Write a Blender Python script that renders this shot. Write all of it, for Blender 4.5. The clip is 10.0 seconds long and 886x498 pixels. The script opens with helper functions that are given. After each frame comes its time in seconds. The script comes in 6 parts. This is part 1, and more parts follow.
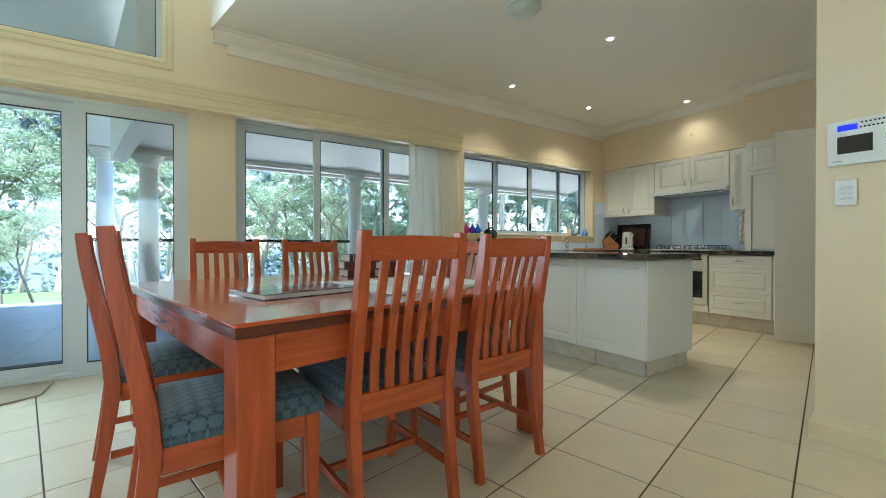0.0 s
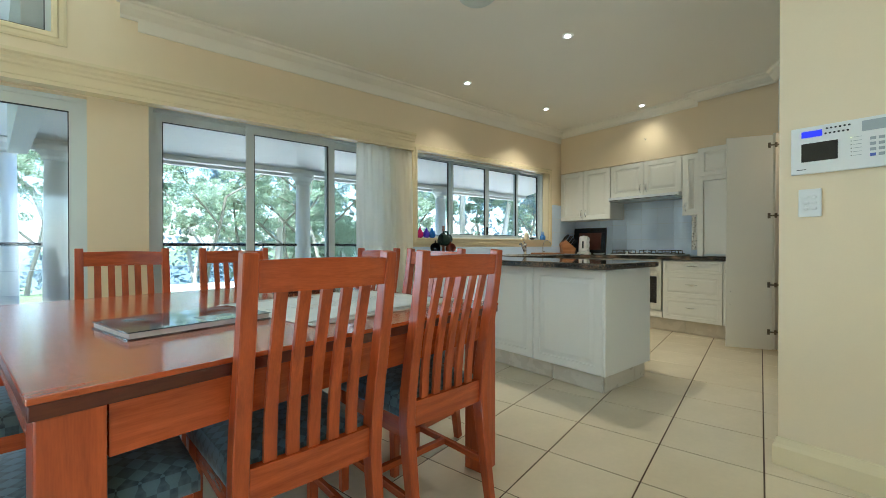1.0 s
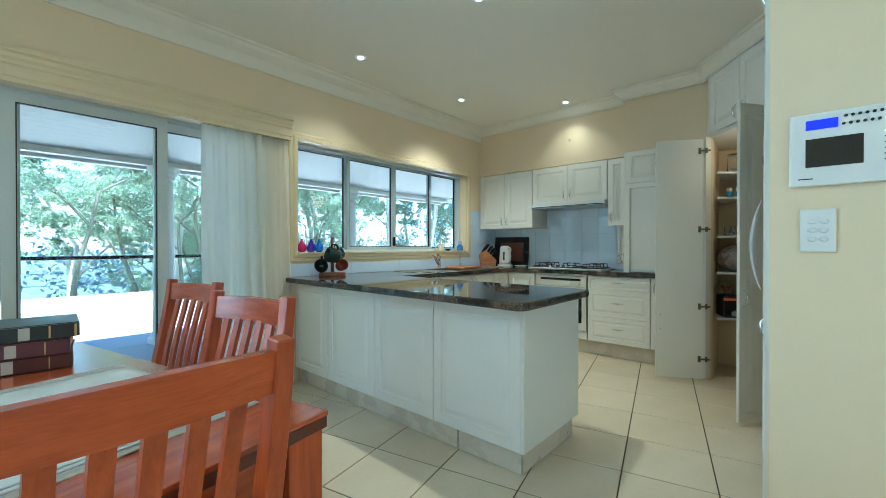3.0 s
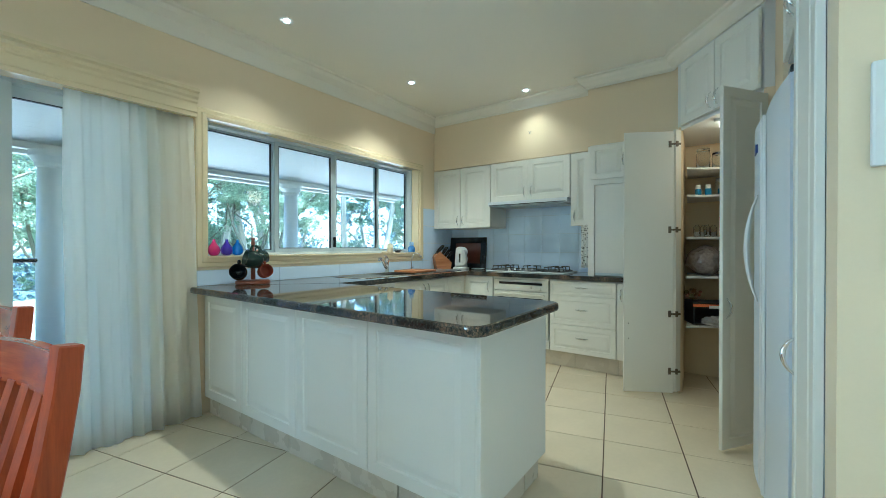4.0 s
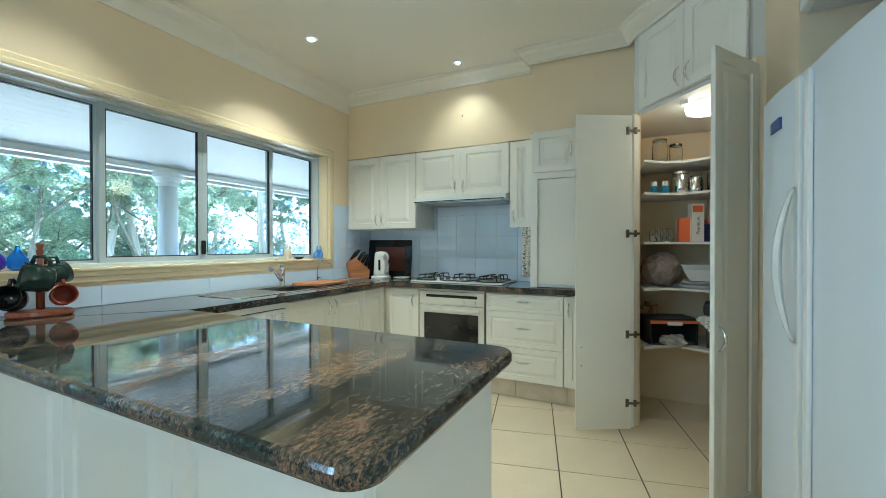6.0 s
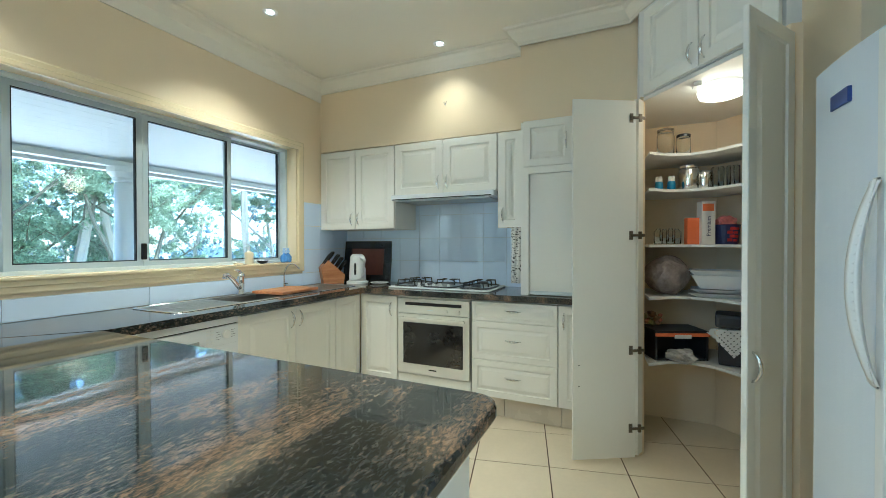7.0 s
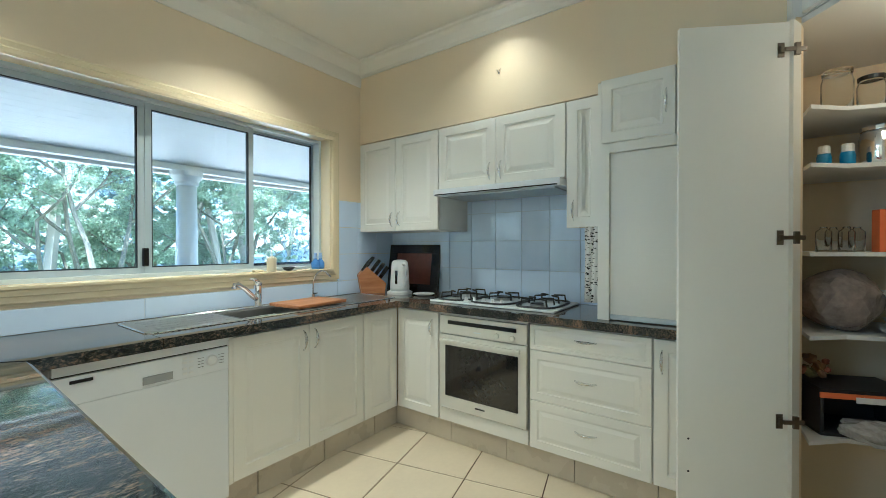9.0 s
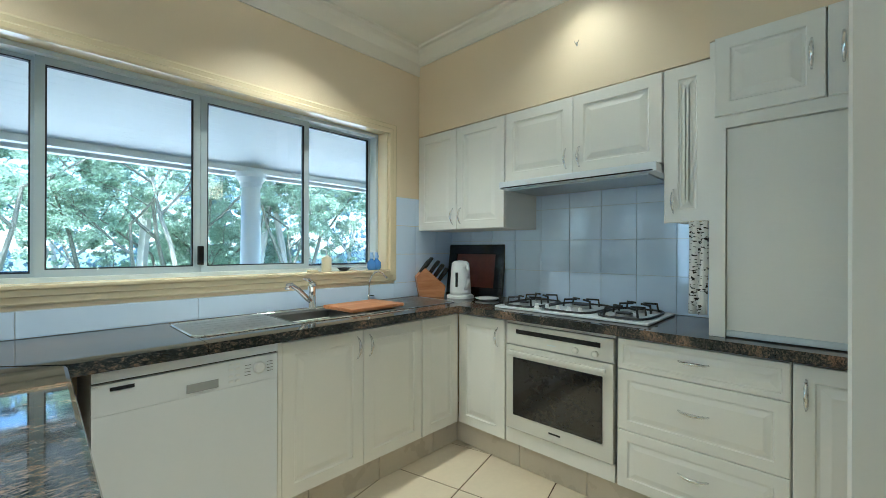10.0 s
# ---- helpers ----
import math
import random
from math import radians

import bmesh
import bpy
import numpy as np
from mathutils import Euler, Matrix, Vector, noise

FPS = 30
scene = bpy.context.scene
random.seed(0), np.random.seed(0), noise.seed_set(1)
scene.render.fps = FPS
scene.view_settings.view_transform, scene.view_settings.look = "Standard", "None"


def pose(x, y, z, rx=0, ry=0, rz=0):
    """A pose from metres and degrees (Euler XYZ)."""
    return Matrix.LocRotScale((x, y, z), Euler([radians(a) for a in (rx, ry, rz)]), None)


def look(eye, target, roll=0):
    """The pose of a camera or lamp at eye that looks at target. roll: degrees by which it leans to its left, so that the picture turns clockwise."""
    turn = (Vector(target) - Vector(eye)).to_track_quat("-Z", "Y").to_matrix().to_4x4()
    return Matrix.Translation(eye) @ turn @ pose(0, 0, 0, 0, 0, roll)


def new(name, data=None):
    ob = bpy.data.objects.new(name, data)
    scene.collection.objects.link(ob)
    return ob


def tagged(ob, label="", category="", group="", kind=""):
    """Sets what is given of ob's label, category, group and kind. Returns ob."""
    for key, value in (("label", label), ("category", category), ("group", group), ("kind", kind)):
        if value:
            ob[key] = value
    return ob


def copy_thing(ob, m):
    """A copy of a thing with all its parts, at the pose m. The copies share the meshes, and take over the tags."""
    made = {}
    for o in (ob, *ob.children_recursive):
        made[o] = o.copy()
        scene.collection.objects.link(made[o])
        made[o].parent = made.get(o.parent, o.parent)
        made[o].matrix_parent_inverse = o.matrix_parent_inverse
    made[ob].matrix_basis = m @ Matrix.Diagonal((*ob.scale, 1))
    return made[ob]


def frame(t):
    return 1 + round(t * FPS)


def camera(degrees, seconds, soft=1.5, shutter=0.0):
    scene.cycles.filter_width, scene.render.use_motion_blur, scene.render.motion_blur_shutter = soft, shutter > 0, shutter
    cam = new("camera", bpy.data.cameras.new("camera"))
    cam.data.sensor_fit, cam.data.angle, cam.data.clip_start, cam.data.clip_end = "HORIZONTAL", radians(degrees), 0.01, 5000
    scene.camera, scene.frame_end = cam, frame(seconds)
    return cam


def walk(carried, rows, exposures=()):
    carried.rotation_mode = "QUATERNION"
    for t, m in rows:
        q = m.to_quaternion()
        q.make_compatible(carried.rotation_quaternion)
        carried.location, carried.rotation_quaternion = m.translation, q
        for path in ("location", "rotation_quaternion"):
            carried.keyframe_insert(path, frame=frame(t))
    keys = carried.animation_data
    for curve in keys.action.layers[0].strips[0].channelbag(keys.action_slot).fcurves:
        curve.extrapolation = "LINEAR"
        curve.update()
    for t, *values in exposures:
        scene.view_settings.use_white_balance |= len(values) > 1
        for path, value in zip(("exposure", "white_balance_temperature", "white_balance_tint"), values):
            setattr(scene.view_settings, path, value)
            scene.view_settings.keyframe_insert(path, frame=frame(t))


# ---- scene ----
cam = camera(95.5, 10.0, soft=0.8)
PATH = [
    (0, (0.227, 0.181, 0.945), (1.324, 1.853, 0.933), 0.0),
    (0.5, (0.331, 0.259, 0.98), (1.506, 1.877, 0.968), 0.0),
    (1, (0.466, 0.349, 1.007), (1.717, 1.91, 0.994), 0.0),
    (1.5, (0.631, 0.468, 1.036), (1.947, 1.974, 1.023), 0.0),
    (2, (0.821, 0.602, 1.085), (2.214, 2.037, 1.072), -0.0),
    (2.5, (1.023, 0.696, 1.115), (2.479, 2.066, 1.102), -0.0),
    (2.7, (1.12, 0.714, 1.134), (2.589, 2.07, 1.122), 0.0),
    (4, (1.694, 1.007, 1.168), (3.319, 2.172, 1.156), -0.0),
    (4.5, (1.893, 1.098, 1.185), (3.569, 2.189, 1.173), -0.0),
    (5, (2.076, 1.203, 1.198), (3.804, 2.209, 1.186), -0.0),
    (5.5, (2.234, 1.281, 1.207), (4.006, 2.208, 1.195), -0.0),
    (7, (2.748, 1.430, 1.248), (4.568, 2.255, 1.227), -0.1),
    (7.5, (2.929, 1.447, 1.262), (4.742, 2.292, 1.246), -0.0),
    (8, (3.168, 1.438, 1.277), (4.936, 2.373, 1.265), 0.0),
    (8.5, (3.307, 1.46, 1.265), (5.008, 2.513, 1.252), 0.0),
    (9, (3.416, 1.535, 1.268), (5.037, 2.706, 1.256), 0.0),
    (9.5, (3.512, 1.611, 1.261), (5.038, 2.904, 1.249), 0.0),
    (10, (3.595, 1.746, 1.247), (5.040, 3.129, 1.248), 0.2),
]
walk(cam, [(t, look(eye, target, roll)) for t, eye, target, roll in PATH],
     [(0, 2.25, 5320, 0), (1.5, 2.38, 5320, 0), (2.5, 2.42, 4840, -6), (4, 2.60, 4600, -8), (5.5, 2.68, 4760, -6), (7.0, 2.82, 4790, -3), (8.5, 2.75, 4830, -1), (10, 2.57, 4710, -2)])

# ---- world, sun and lights ----
world = bpy.data.worlds.new("sky")
scene.world = world
world.use_nodes = True
wn = world.node_tree.nodes
sky = wn.new("ShaderNodeTexSky")
sky.sky_type = "NISHITA"
sky.sun_disc = False
sky.sun_elevation = radians(65)
sky.sun_rotation = radians(214)
wn["Background"].inputs[1].default_value = 0.15
world.node_tree.links.new(sky.outputs[0], wn["Background"].inputs[0])
sun = new("sun", bpy.data.lights.new("sun", "SUN"))
sun.data.energy, sun.data.angle, sun.data.color = 4.4, radians(0.5), (1.0, 0.95, 0.87)
sun.matrix_world = look((-4, -5, 14), (0, 0, 0))


def window_fill(x, y, z, w, h, power, rz=0):
    """An added area lamp standing in for the daylight of one opening, shining into the room (towards -y when rz is 0).
    """
    lamp = new("window_daylight", bpy.data.lights.new("window_daylight", "AREA"))
    lamp.data.shape, lamp.data.size, lamp.data.size_y = "RECTANGLE", w, h
    lamp.data.energy, lamp.data.color = power, (0.76, 0.90, 1.0)
    lamp.matrix_world = pose(x, y, z, -90, 0, rz)
    return lamp


# ---- materials ----
def nodes_of(name):
    m = bpy.data.materials.new(name)
    m.use_nodes = True
    n, l = m.node_tree.nodes, m.node_tree.links
    return m, n, l, n["Principled BSDF"]


def surface(name, colour, rough=0.5, metal=0.0, vary=0.06, scale=3.0, fine=60.0, bump=0.02, spec=0.5, per_piece=0.0, coat=0.0, stretch=(1, 1, 1)):
    """Base colour with variation at two scales, uneven gloss and a fine relief."""
    m, n, l, p = nodes_of(name)
    co = n.new("ShaderNodeTexCoord")
    mp = n.new("ShaderNodeMapping")
    mp.inputs["Scale"].default_value = stretch
    l.new(co.outputs["Object"], mp.inputs[0])
    big, small = n.new("ShaderNodeTexNoise"), n.new("ShaderNodeTexNoise")
    big.inputs["Scale"].default_value, small.inputs["Scale"].default_value = scale, fine
    big.inputs["Detail"].default_value = 5
    for k in (big, small):
        l.new(mp.outputs[0], k.inputs["Vector"])
    mix = n.new("ShaderNodeMath")
    mix.operation = "MULTIPLY_ADD"
    l.new(small.outputs[0], mix.inputs[0])
    mix.inputs[1].default_value = 0.4
    l.new(big.outputs[0], mix.inputs[2])
    ramp = n.new("ShaderNodeMapRange")
    ramp.inputs[1].default_value, ramp.inputs[2].default_value = 0.35, 1.05
    ramp.inputs[3].default_value, ramp.inputs[4].default_value = 1 - vary, 1 + vary
    l.new(mix.outputs[0], ramp.inputs[0])
    factor = ramp.outputs[0]
    if per_piece:
        info = n.new("ShaderNodeObjectInfo")
        pr = n.new("ShaderNodeMapRange")
        pr.inputs[3].default_value, pr.inputs[4].default_value = 1 - per_piece, 1 + per_piece
        l.new(info.outputs["Random"], pr.inputs[0])
        mu = n.new("ShaderNodeMath")
        mu.operation = "MULTIPLY"
        l.new(factor, mu.inputs[0])
        l.new(pr.outputs[0], mu.inputs[1])
        factor = mu.outputs[0]
    col = n.new("ShaderNodeVectorMath")
    col.operation = "SCALE"
    col.inputs[0].default_value = colour
    l.new(factor, col.inputs["Scale"])
    l.new(col.outputs[0], p.inputs["Base Color"])
    rr = n.new("ShaderNodeMapRange")
    rr.inputs[3].default_value, rr.inputs[4].default_value = max(0.02, rough * 0.8), min(1, rough * 1.2)
    l.new(big.outputs[0], rr.inputs[0])
    l.new(rr.outputs[0], p.inputs["Roughness"])
    p.inputs["Metallic"].default_value = metal
    p.inputs["Specular IOR Level"].default_value = spec
    p.inputs["Coat Weight"].default_value = coat
    p.inputs["Coat Roughness"].default_value = 0.08
    if bump:
        b = n.new("ShaderNodeBump")
        b.inputs["Strength"].default_value, b.inputs["Distance"].default_value = bump * 5, 0.002
        l.new(small.outputs[0], b.inputs["Height"])
        l.new(b.outputs[0], p.inputs["Normal"])
    return m


def timber(name, dark, light, rough=0.3, scale=4.0, along=0, coat=0.14):
    """Polished wood with long grain along one axis of the thing."""
    m, n, l, p = nodes_of(name)
    co, mp = n.new("ShaderNodeTexCoord"), n.new("ShaderNodeMapping")
    s = [9.0, 9.0, 9.0]
    s[along] = 0.8
    mp.inputs["Scale"].default_value = s
    l.new(co.outputs["Object"], mp.inputs[0])
    g, f = n.new("ShaderNodeTexNoise"), n.new("ShaderNodeTexNoise")
    g.inputs["Scale"].default_value, g.inputs["Detail"].default_value, g.inputs["Distortion"].default_value = scale, 6, 0.6
    f.inputs["Scale"].default_value, f.inputs["Detail"].default_value = scale * 9, 3
    l.new(mp.outputs[0], g.inputs["Vector"])
    l.new(mp.outputs[0], f.inputs["Vector"])
    add = n.new("ShaderNodeMath")
    add.operation = "MULTIPLY_ADD"
    l.new(f.outputs[0], add.inputs[0])
    add.inputs[1].default_value = 0.35
    l.new(g.outputs[0], add.inputs[2])
    r = n.new("ShaderNodeValToRGB")
    r.color_ramp.elements[0].position, r.color_ramp.elements[1].position = 0.42, 0.9
    r.color_ramp.elements[0].color, r.color_ramp.elements[1].color = (*dark, 1), (*light, 1)
    l.new(add.outputs[0], r.inputs[0])
    l.new(r.outputs[0], p.inputs["Base Color"])
    p.inputs["Roughness"].default_value = rough
    p.inputs["Coat Weight"].default_value, p.inputs["Coat Roughness"].default_value = coat, 0.15
    b = n.new("ShaderNodeBump")
    b.inputs["Strength"].default_value, b.inputs["Distance"].default_value = 0.08, 0.001
    l.new(f.outputs[0], b.inputs["Height"])
    l.new(b.outputs[0], p.inputs["Normal"])
    return m


def granite(name):
    """Polished dark grey-green stone: fine tan and grey flecks, drawn out slantwise, gathered in loose drifts."""
    m, n, l, p = nodes_of(name)
    co, mp = n.new("ShaderNodeTexCoord"), n.new("ShaderNodeMapping")
    mp.inputs["Rotation"].default_value = (0, 0, radians(35))
    mp.inputs["Scale"].default_value = (1.0, 2.5, 1.8)
    l.new(co.outputs["Object"], mp.inputs[0])
    fleck, grain, drift = (n.new("ShaderNodeTexNoise") for _ in range(3))
    for k, s, d, w in ((fleck, 58, 6, 0.7), (grain, 190, 3, 0.2), (drift, 2.4, 4, 0.9)):
        k.inputs["Scale"].default_value, k.inputs["Detail"].default_value, k.inputs["Distortion"].default_value = s, d, w
        l.new(mp.outputs[0], k.inputs["Vector"])
    def madd(src, f, add):
        k = n.new("ShaderNodeMath")
        k.operation = "MULTIPLY_ADD"
        l.new(src.outputs[0], k.inputs[0])
        k.inputs[1].default_value = f
        if isinstance(add, float):
            k.inputs[2].default_value = add
        else:
            l.new(add.outputs[0], k.inputs[2])
        return k
    mixed = madd(fleck, 0.62, madd(grain, 0.34, madd(drift, 0.60, -0.292)))
    ramp = n.new("ShaderNodeValToRGB")
    ramp.color_ramp.interpolation = "EASE"
    e = ramp.color_ramp.elements
    e[0].position, e[0].color = 0.36, (0.011, 0.014, 0.014, 1)
    e[1].position, e[1].color = 0.80, (0.30, 0.28, 0.24, 1)
    for pos, colour in ((0.44, (0.021, 0.026, 0.026)), (0.50, (0.052, 0.053, 0.047)), (0.57, (0.135, 0.098, 0.068)), (0.65, (0.26, 0.165, 0.10))):
        k = e.new(pos)
        k.color = (*colour, 1)
    l.new(mixed.outputs[0], ramp.inputs[0])
    l.new(ramp.outputs[0], p.inputs["Base Color"])
    p.inputs["Roughness"].default_value = 0.04
    p.inputs["Specular IOR Level"].default_value = 0.5
    return m


def glassy(name, colour=(1, 1, 1), rough=0.0, ior=1.45):
    m, n, l, p = nodes_of(name)
    p.inputs["Base Color"].default_value = (*colour, 1)
    p.inputs["Transmission Weight"].default_value = 1
    p.inputs["Roughness"].default_value, p.inputs["IOR"].default_value = rough, ior
    return m


def glow(name, colour, strength, base=(0.8, 0.8, 0.8)):
    m, n, l, p = nodes_of(name)
    p.inputs["Base Color"].default_value = (*base, 1)
    p.inputs["Emission Color"].default_value = (*colour, 1)
    p.inputs["Emission Strength"].default_value = strength
    return m


def checkered(name):
    """Woven upholstery: dark teal with a lighter scale pattern."""
    m, n, l, p = nodes_of(name)
    co, mp = n.new("ShaderNodeTexCoord"), n.new("ShaderNodeMapping")
    mp.inputs["Rotation"].default_value = (0, 0, radians(45))
    l.new(co.outputs["Object"], mp.inputs[0])
    w = n.new("ShaderNodeTexVoronoi")
    w.distance = "CHEBYCHEV"
    w.inputs["Scale"].default_value, w.inputs["Randomness"].default_value = 34, 0.0
    l.new(mp.outputs[0], w.inputs["Vector"])
    f = n.new("ShaderNodeTexNoise")
    f.inputs["Scale"].default_value = 260
    l.new(co.outputs["Object"], f.inputs["Vector"])
    ch = n.new("ShaderNodeTexChecker")
    ch.inputs["Scale"].default_value = 34
    ch.inputs["Color1"].default_value, ch.inputs["Color2"].default_value = (0.014, 0.030, 0.046, 1), (0.085, 0.14, 0.17, 1)
    l.new(mp.outputs[0], ch.inputs["Vector"])
    mx = n.new("ShaderNodeMix")
    mx.data_type = "RGBA"
    l.new(w.outputs["Distance"], mx.inputs["Factor"])
    l.new(ch.outputs[0], mx.inputs["A"])
    mx.inputs["B"].default_value = (0.13, 0.185, 0.205, 1)
    l.new(mx.outputs["Result"], p.inputs["Base Color"])
    p.inputs["Roughness"].default_value = 0.85
    p.inputs["Sheen Weight"].default_value = 0.3
    b = n.new("ShaderNodeBump")
    b.inputs["Strength"].default_value, b.inputs["Distance"].default_value = 0.4, 0.001
    l.new(f.outputs[0], b.inputs["Height"])
    l.new(b.outputs[0], p.inputs["Normal"])
    return m


def sheer(name):
    m, n, l, p = nodes_of(name)
    p.inputs["Base Color"].default_value = (0.94, 0.94, 0.91, 1)
    p.inputs["Roughness"].default_value = 0.9
    tr, mx = n.new("ShaderNodeBsdfTranslucent"), n.new("ShaderNodeMixShader")
    tr.inputs[0].default_value = (0.99, 0.99, 0.96, 1)
    mx.inputs[0].default_value = 0.78
    l.new(p.outputs[0], mx.inputs[1])
    l.new(tr.outputs[0], mx.inputs[2])
    l.new(mx.outputs[0], n["Material Output"].inputs[0])
    w = n.new("ShaderNodeTexNoise")
    w.inputs["Scale"].default_value = 400
    b = n.new("ShaderNodeBump")
    b.inputs["Strength"].default_value, b.inputs["Distance"].default_value = 0.3, 0.001
    l.new(w.outputs[0], b.inputs["Height"])
    l.new(b.outputs[0], p.inputs["Normal"])
    return m


CREAM = surface("cream_wall_paint", (0.79, 0.655, 0.445), 0.6, vary=0.025, scale=1.2, fine=140, bump=0.03)
TRIM = surface("gloss_cream_trim", (0.78, 0.66, 0.42), 0.22, vary=0.02, fine=90, bump=0.01)
CORN = surface("cornice_white", (0.83, 0.78, 0.66), 0.6, vary=0.02, fine=120, bump=0.02)
CEIL = surface("ceiling_white", (0.86, 0.82, 0.71), 0.75, vary=0.02, scale=1, fine=160, bump=0.03)
WHITE = surface("white_door_laminate", (0.82, 0.80, 0.725), 0.32, vary=0.02, scale=2, fine=80, bump=0.008)
WHITE_IN = surface("white_melamine", (0.74, 0.73, 0.69), 0.45, vary=0.02, fine=120, bump=0.01)
ENAMEL = surface("white_enamel", (0.80, 0.82, 0.83), 0.2, vary=0.015, fine=50, bump=0.004)
FRIDGE = surface("fridge_white", (0.68, 0.73, 0.79), 0.35, vary=0.015, scale=1.5, fine=240, bump=0.03)
PLASTIC = surface("white_plastic", (0.78, 0.78, 0.76), 0.4, vary=0.02, bump=0.006)
TILE = surface("glazed_floor_tile", (0.73, 0.63, 0.455), 0.2, vary=0.05, scale=5, fine=40, bump=0.012, per_piece=0.035)
KICK = surface("kick_tile", (0.64, 0.57, 0.45), 0.28, vary=0.05, scale=6, fine=40, bump=0.01, per_piece=0.04)
GROUT = surface("dark_brown_grout", (0.085, 0.046, 0.027), 0.9, vary=0.25, scale=8, fine=120, bump=0.08)
# blue reflected from the window is put into this white glaze's colour
WALLTILE = surface("white_tile_sky_tint", (0.67, 0.78, 0.94), 0.08, vary=0.02, scale=5, fine=30, bump=0.004, per_piece=0.012)
WALLGROUT = surface("pale_grout", (0.63, 0.68, 0.73), 0.85, vary=0.05, bump=0.03)
STONE = granite("polished_granite")
WOOD_X = timber("red_timber_x", (0.29, 0.046, 0.010), (0.55, 0.105, 0.022), 0.27, along=0)
WOOD_Y = timber("red_timber_y", (0.29, 0.046, 0.010), (0.55, 0.105, 0.022), 0.27, along=1)
WOOD_Z = timber("red_timber_z", (0.28, 0.044, 0.010), (0.53, 0.100, 0.021), 0.3, along=2)
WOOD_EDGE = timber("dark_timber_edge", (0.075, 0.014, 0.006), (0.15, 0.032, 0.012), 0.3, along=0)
PALEWOOD = timber("pale_wood", (0.30, 0.11, 0.035), (0.50, 0.23, 0.09), 0.45, along=0, coat=0.05)
WOOD_TOP = timber("polished_table_top", (0.29, 0.046, 0.010), (0.55, 0.105, 0.022), 0.2, along=0, coat=0.6)
CLOTH = checkered("teal_upholstery")
SHEER = sheer("sheer_curtain")
CHROME = surface("chrome", (0.82, 0.83, 0.84), 0.12, 1.0, vary=0.02, bump=0.0)
STEEL = surface("brushed_steel", (0.42, 0.42, 0.41), 0.32, 1.0, vary=0.06, fine=200, bump=0.03, stretch=(1, 12, 1))
ALU = surface("white_aluminium", (0.64, 0.69, 0.69), 0.35, vary=0.02, bump=0.004)
# greyer aluminium for the sashes of the kitchen window
ALU_GREY = surface("grey_sash_aluminium", (0.46, 0.52, 0.54), 0.4, vary=0.03, bump=0.004)
OVENWHITE = surface("cream_oven_enamel", (0.70, 0.68, 0.60), 0.25, vary=0.02, fine=50, bump=0.004)
RUBBER = surface("black_seal", (0.015, 0.016, 0.018), 0.5, vary=0.1, bump=0.01)
IRON = surface("black_cast_iron", (0.018, 0.018, 0.019), 0.45, vary=0.2, fine=200, bump=0.05)
BLACK = surface("black_gloss", (0.012, 0.012, 0.013), 0.12, vary=0.1, bump=0.0)
DARKGLASS = surface("oven_glass", (0.022, 0.021, 0.02), 0.05, vary=0.1, bump=0.0, spec=0.7)
PANE = glassy("window_glass")
CLEAR = glassy("clear_glass", (0.97, 0.985, 0.98), 0.0, 1.22)
LAMP_ON = glow("lamp_glow", (1.0, 0.80, 0.54), 0.9)
HINGE = surface("dull_brown_steel", (0.20, 0.175, 0.14), 0.35, 1.0, vary=0.2, fine=150, bump=0.02)
# shade inside the sink bowls is put into this darker steel
BOWL_SHADE_STEEL = surface("bowl_steel_shaded", (0.15, 0.15, 0.145), 0.4, 1.0, vary=0.12, fine=160, bump=0.03)
DOWN_ON = glow("downlight_glow", (1.0, 0.95, 0.88), 8)
SOFFIT = surface("veranda_white", (0.60, 0.61, 0.565), 0.6, vary=0.03, scale=1, fine=60, bump=0.02)


# ---- builders ----
def mesh_of(name, bm, mat):
    me = bpy.data.meshes.new(name)
    bmesh.ops.recalc_face_normals(bm, faces=bm.faces)
    bm.to_mesh(me)
    bm.free()
    for k in mat if isinstance(mat, (list, tuple)) else (mat,):
        me.materials.append(k)
    return me


def thing(name, label, category, at=None, group="", kind=""):
    ob = new(name)
    ob.empty_display_size = 0.1
    ob.matrix_world = at or Matrix()
    return tagged(ob, label, category, group, kind)


def part(name, bm, mat, parent, label="", at=None, smooth=False):
    ob = new(name, mesh_of(name, bm, mat))
    ob.parent = parent
    if at is not None:
        ob.matrix_local = at
    if smooth:
        for f in ob.data.polygons:
            f.use_smooth = True
    if label:
        tagged(ob, label)
    return ob


def solo(name, bm, mat, label, category, at=None, group="", kind="", smooth=False):
    ob = new(name, mesh_of(name, bm, mat))
    ob.matrix_world = at or Matrix()
    if smooth:
        for f in ob.data.polygons:
            f.use_smooth = True
    return tagged(ob, label, category, group, kind)


def bx(bm, x0, x1, y0, y1, z0, z1, bevel=0.0):
    v = [bm.verts.new((x, y, z)) for z in (z0, z1) for y in (y0, y1) for x in (x0, x1)]
    fs = [bm.faces.new([v[i] for i in q]) for q in ((0, 2, 3, 1), (4, 5, 7, 6), (0, 1, 5, 4), (2, 6, 7, 3), (0, 4, 6, 2), (1, 3, 7, 5))]
    if bevel:
        es = list({e for f in fs for e in f.edges})
        bmesh.ops.bevel(bm, geom=es, offset=bevel, segments=2, profile=0.6, affect="EDGES")
    return bm


def box(*a, bevel=0.0):
    return bx(bmesh.new(), *a, bevel=bevel)


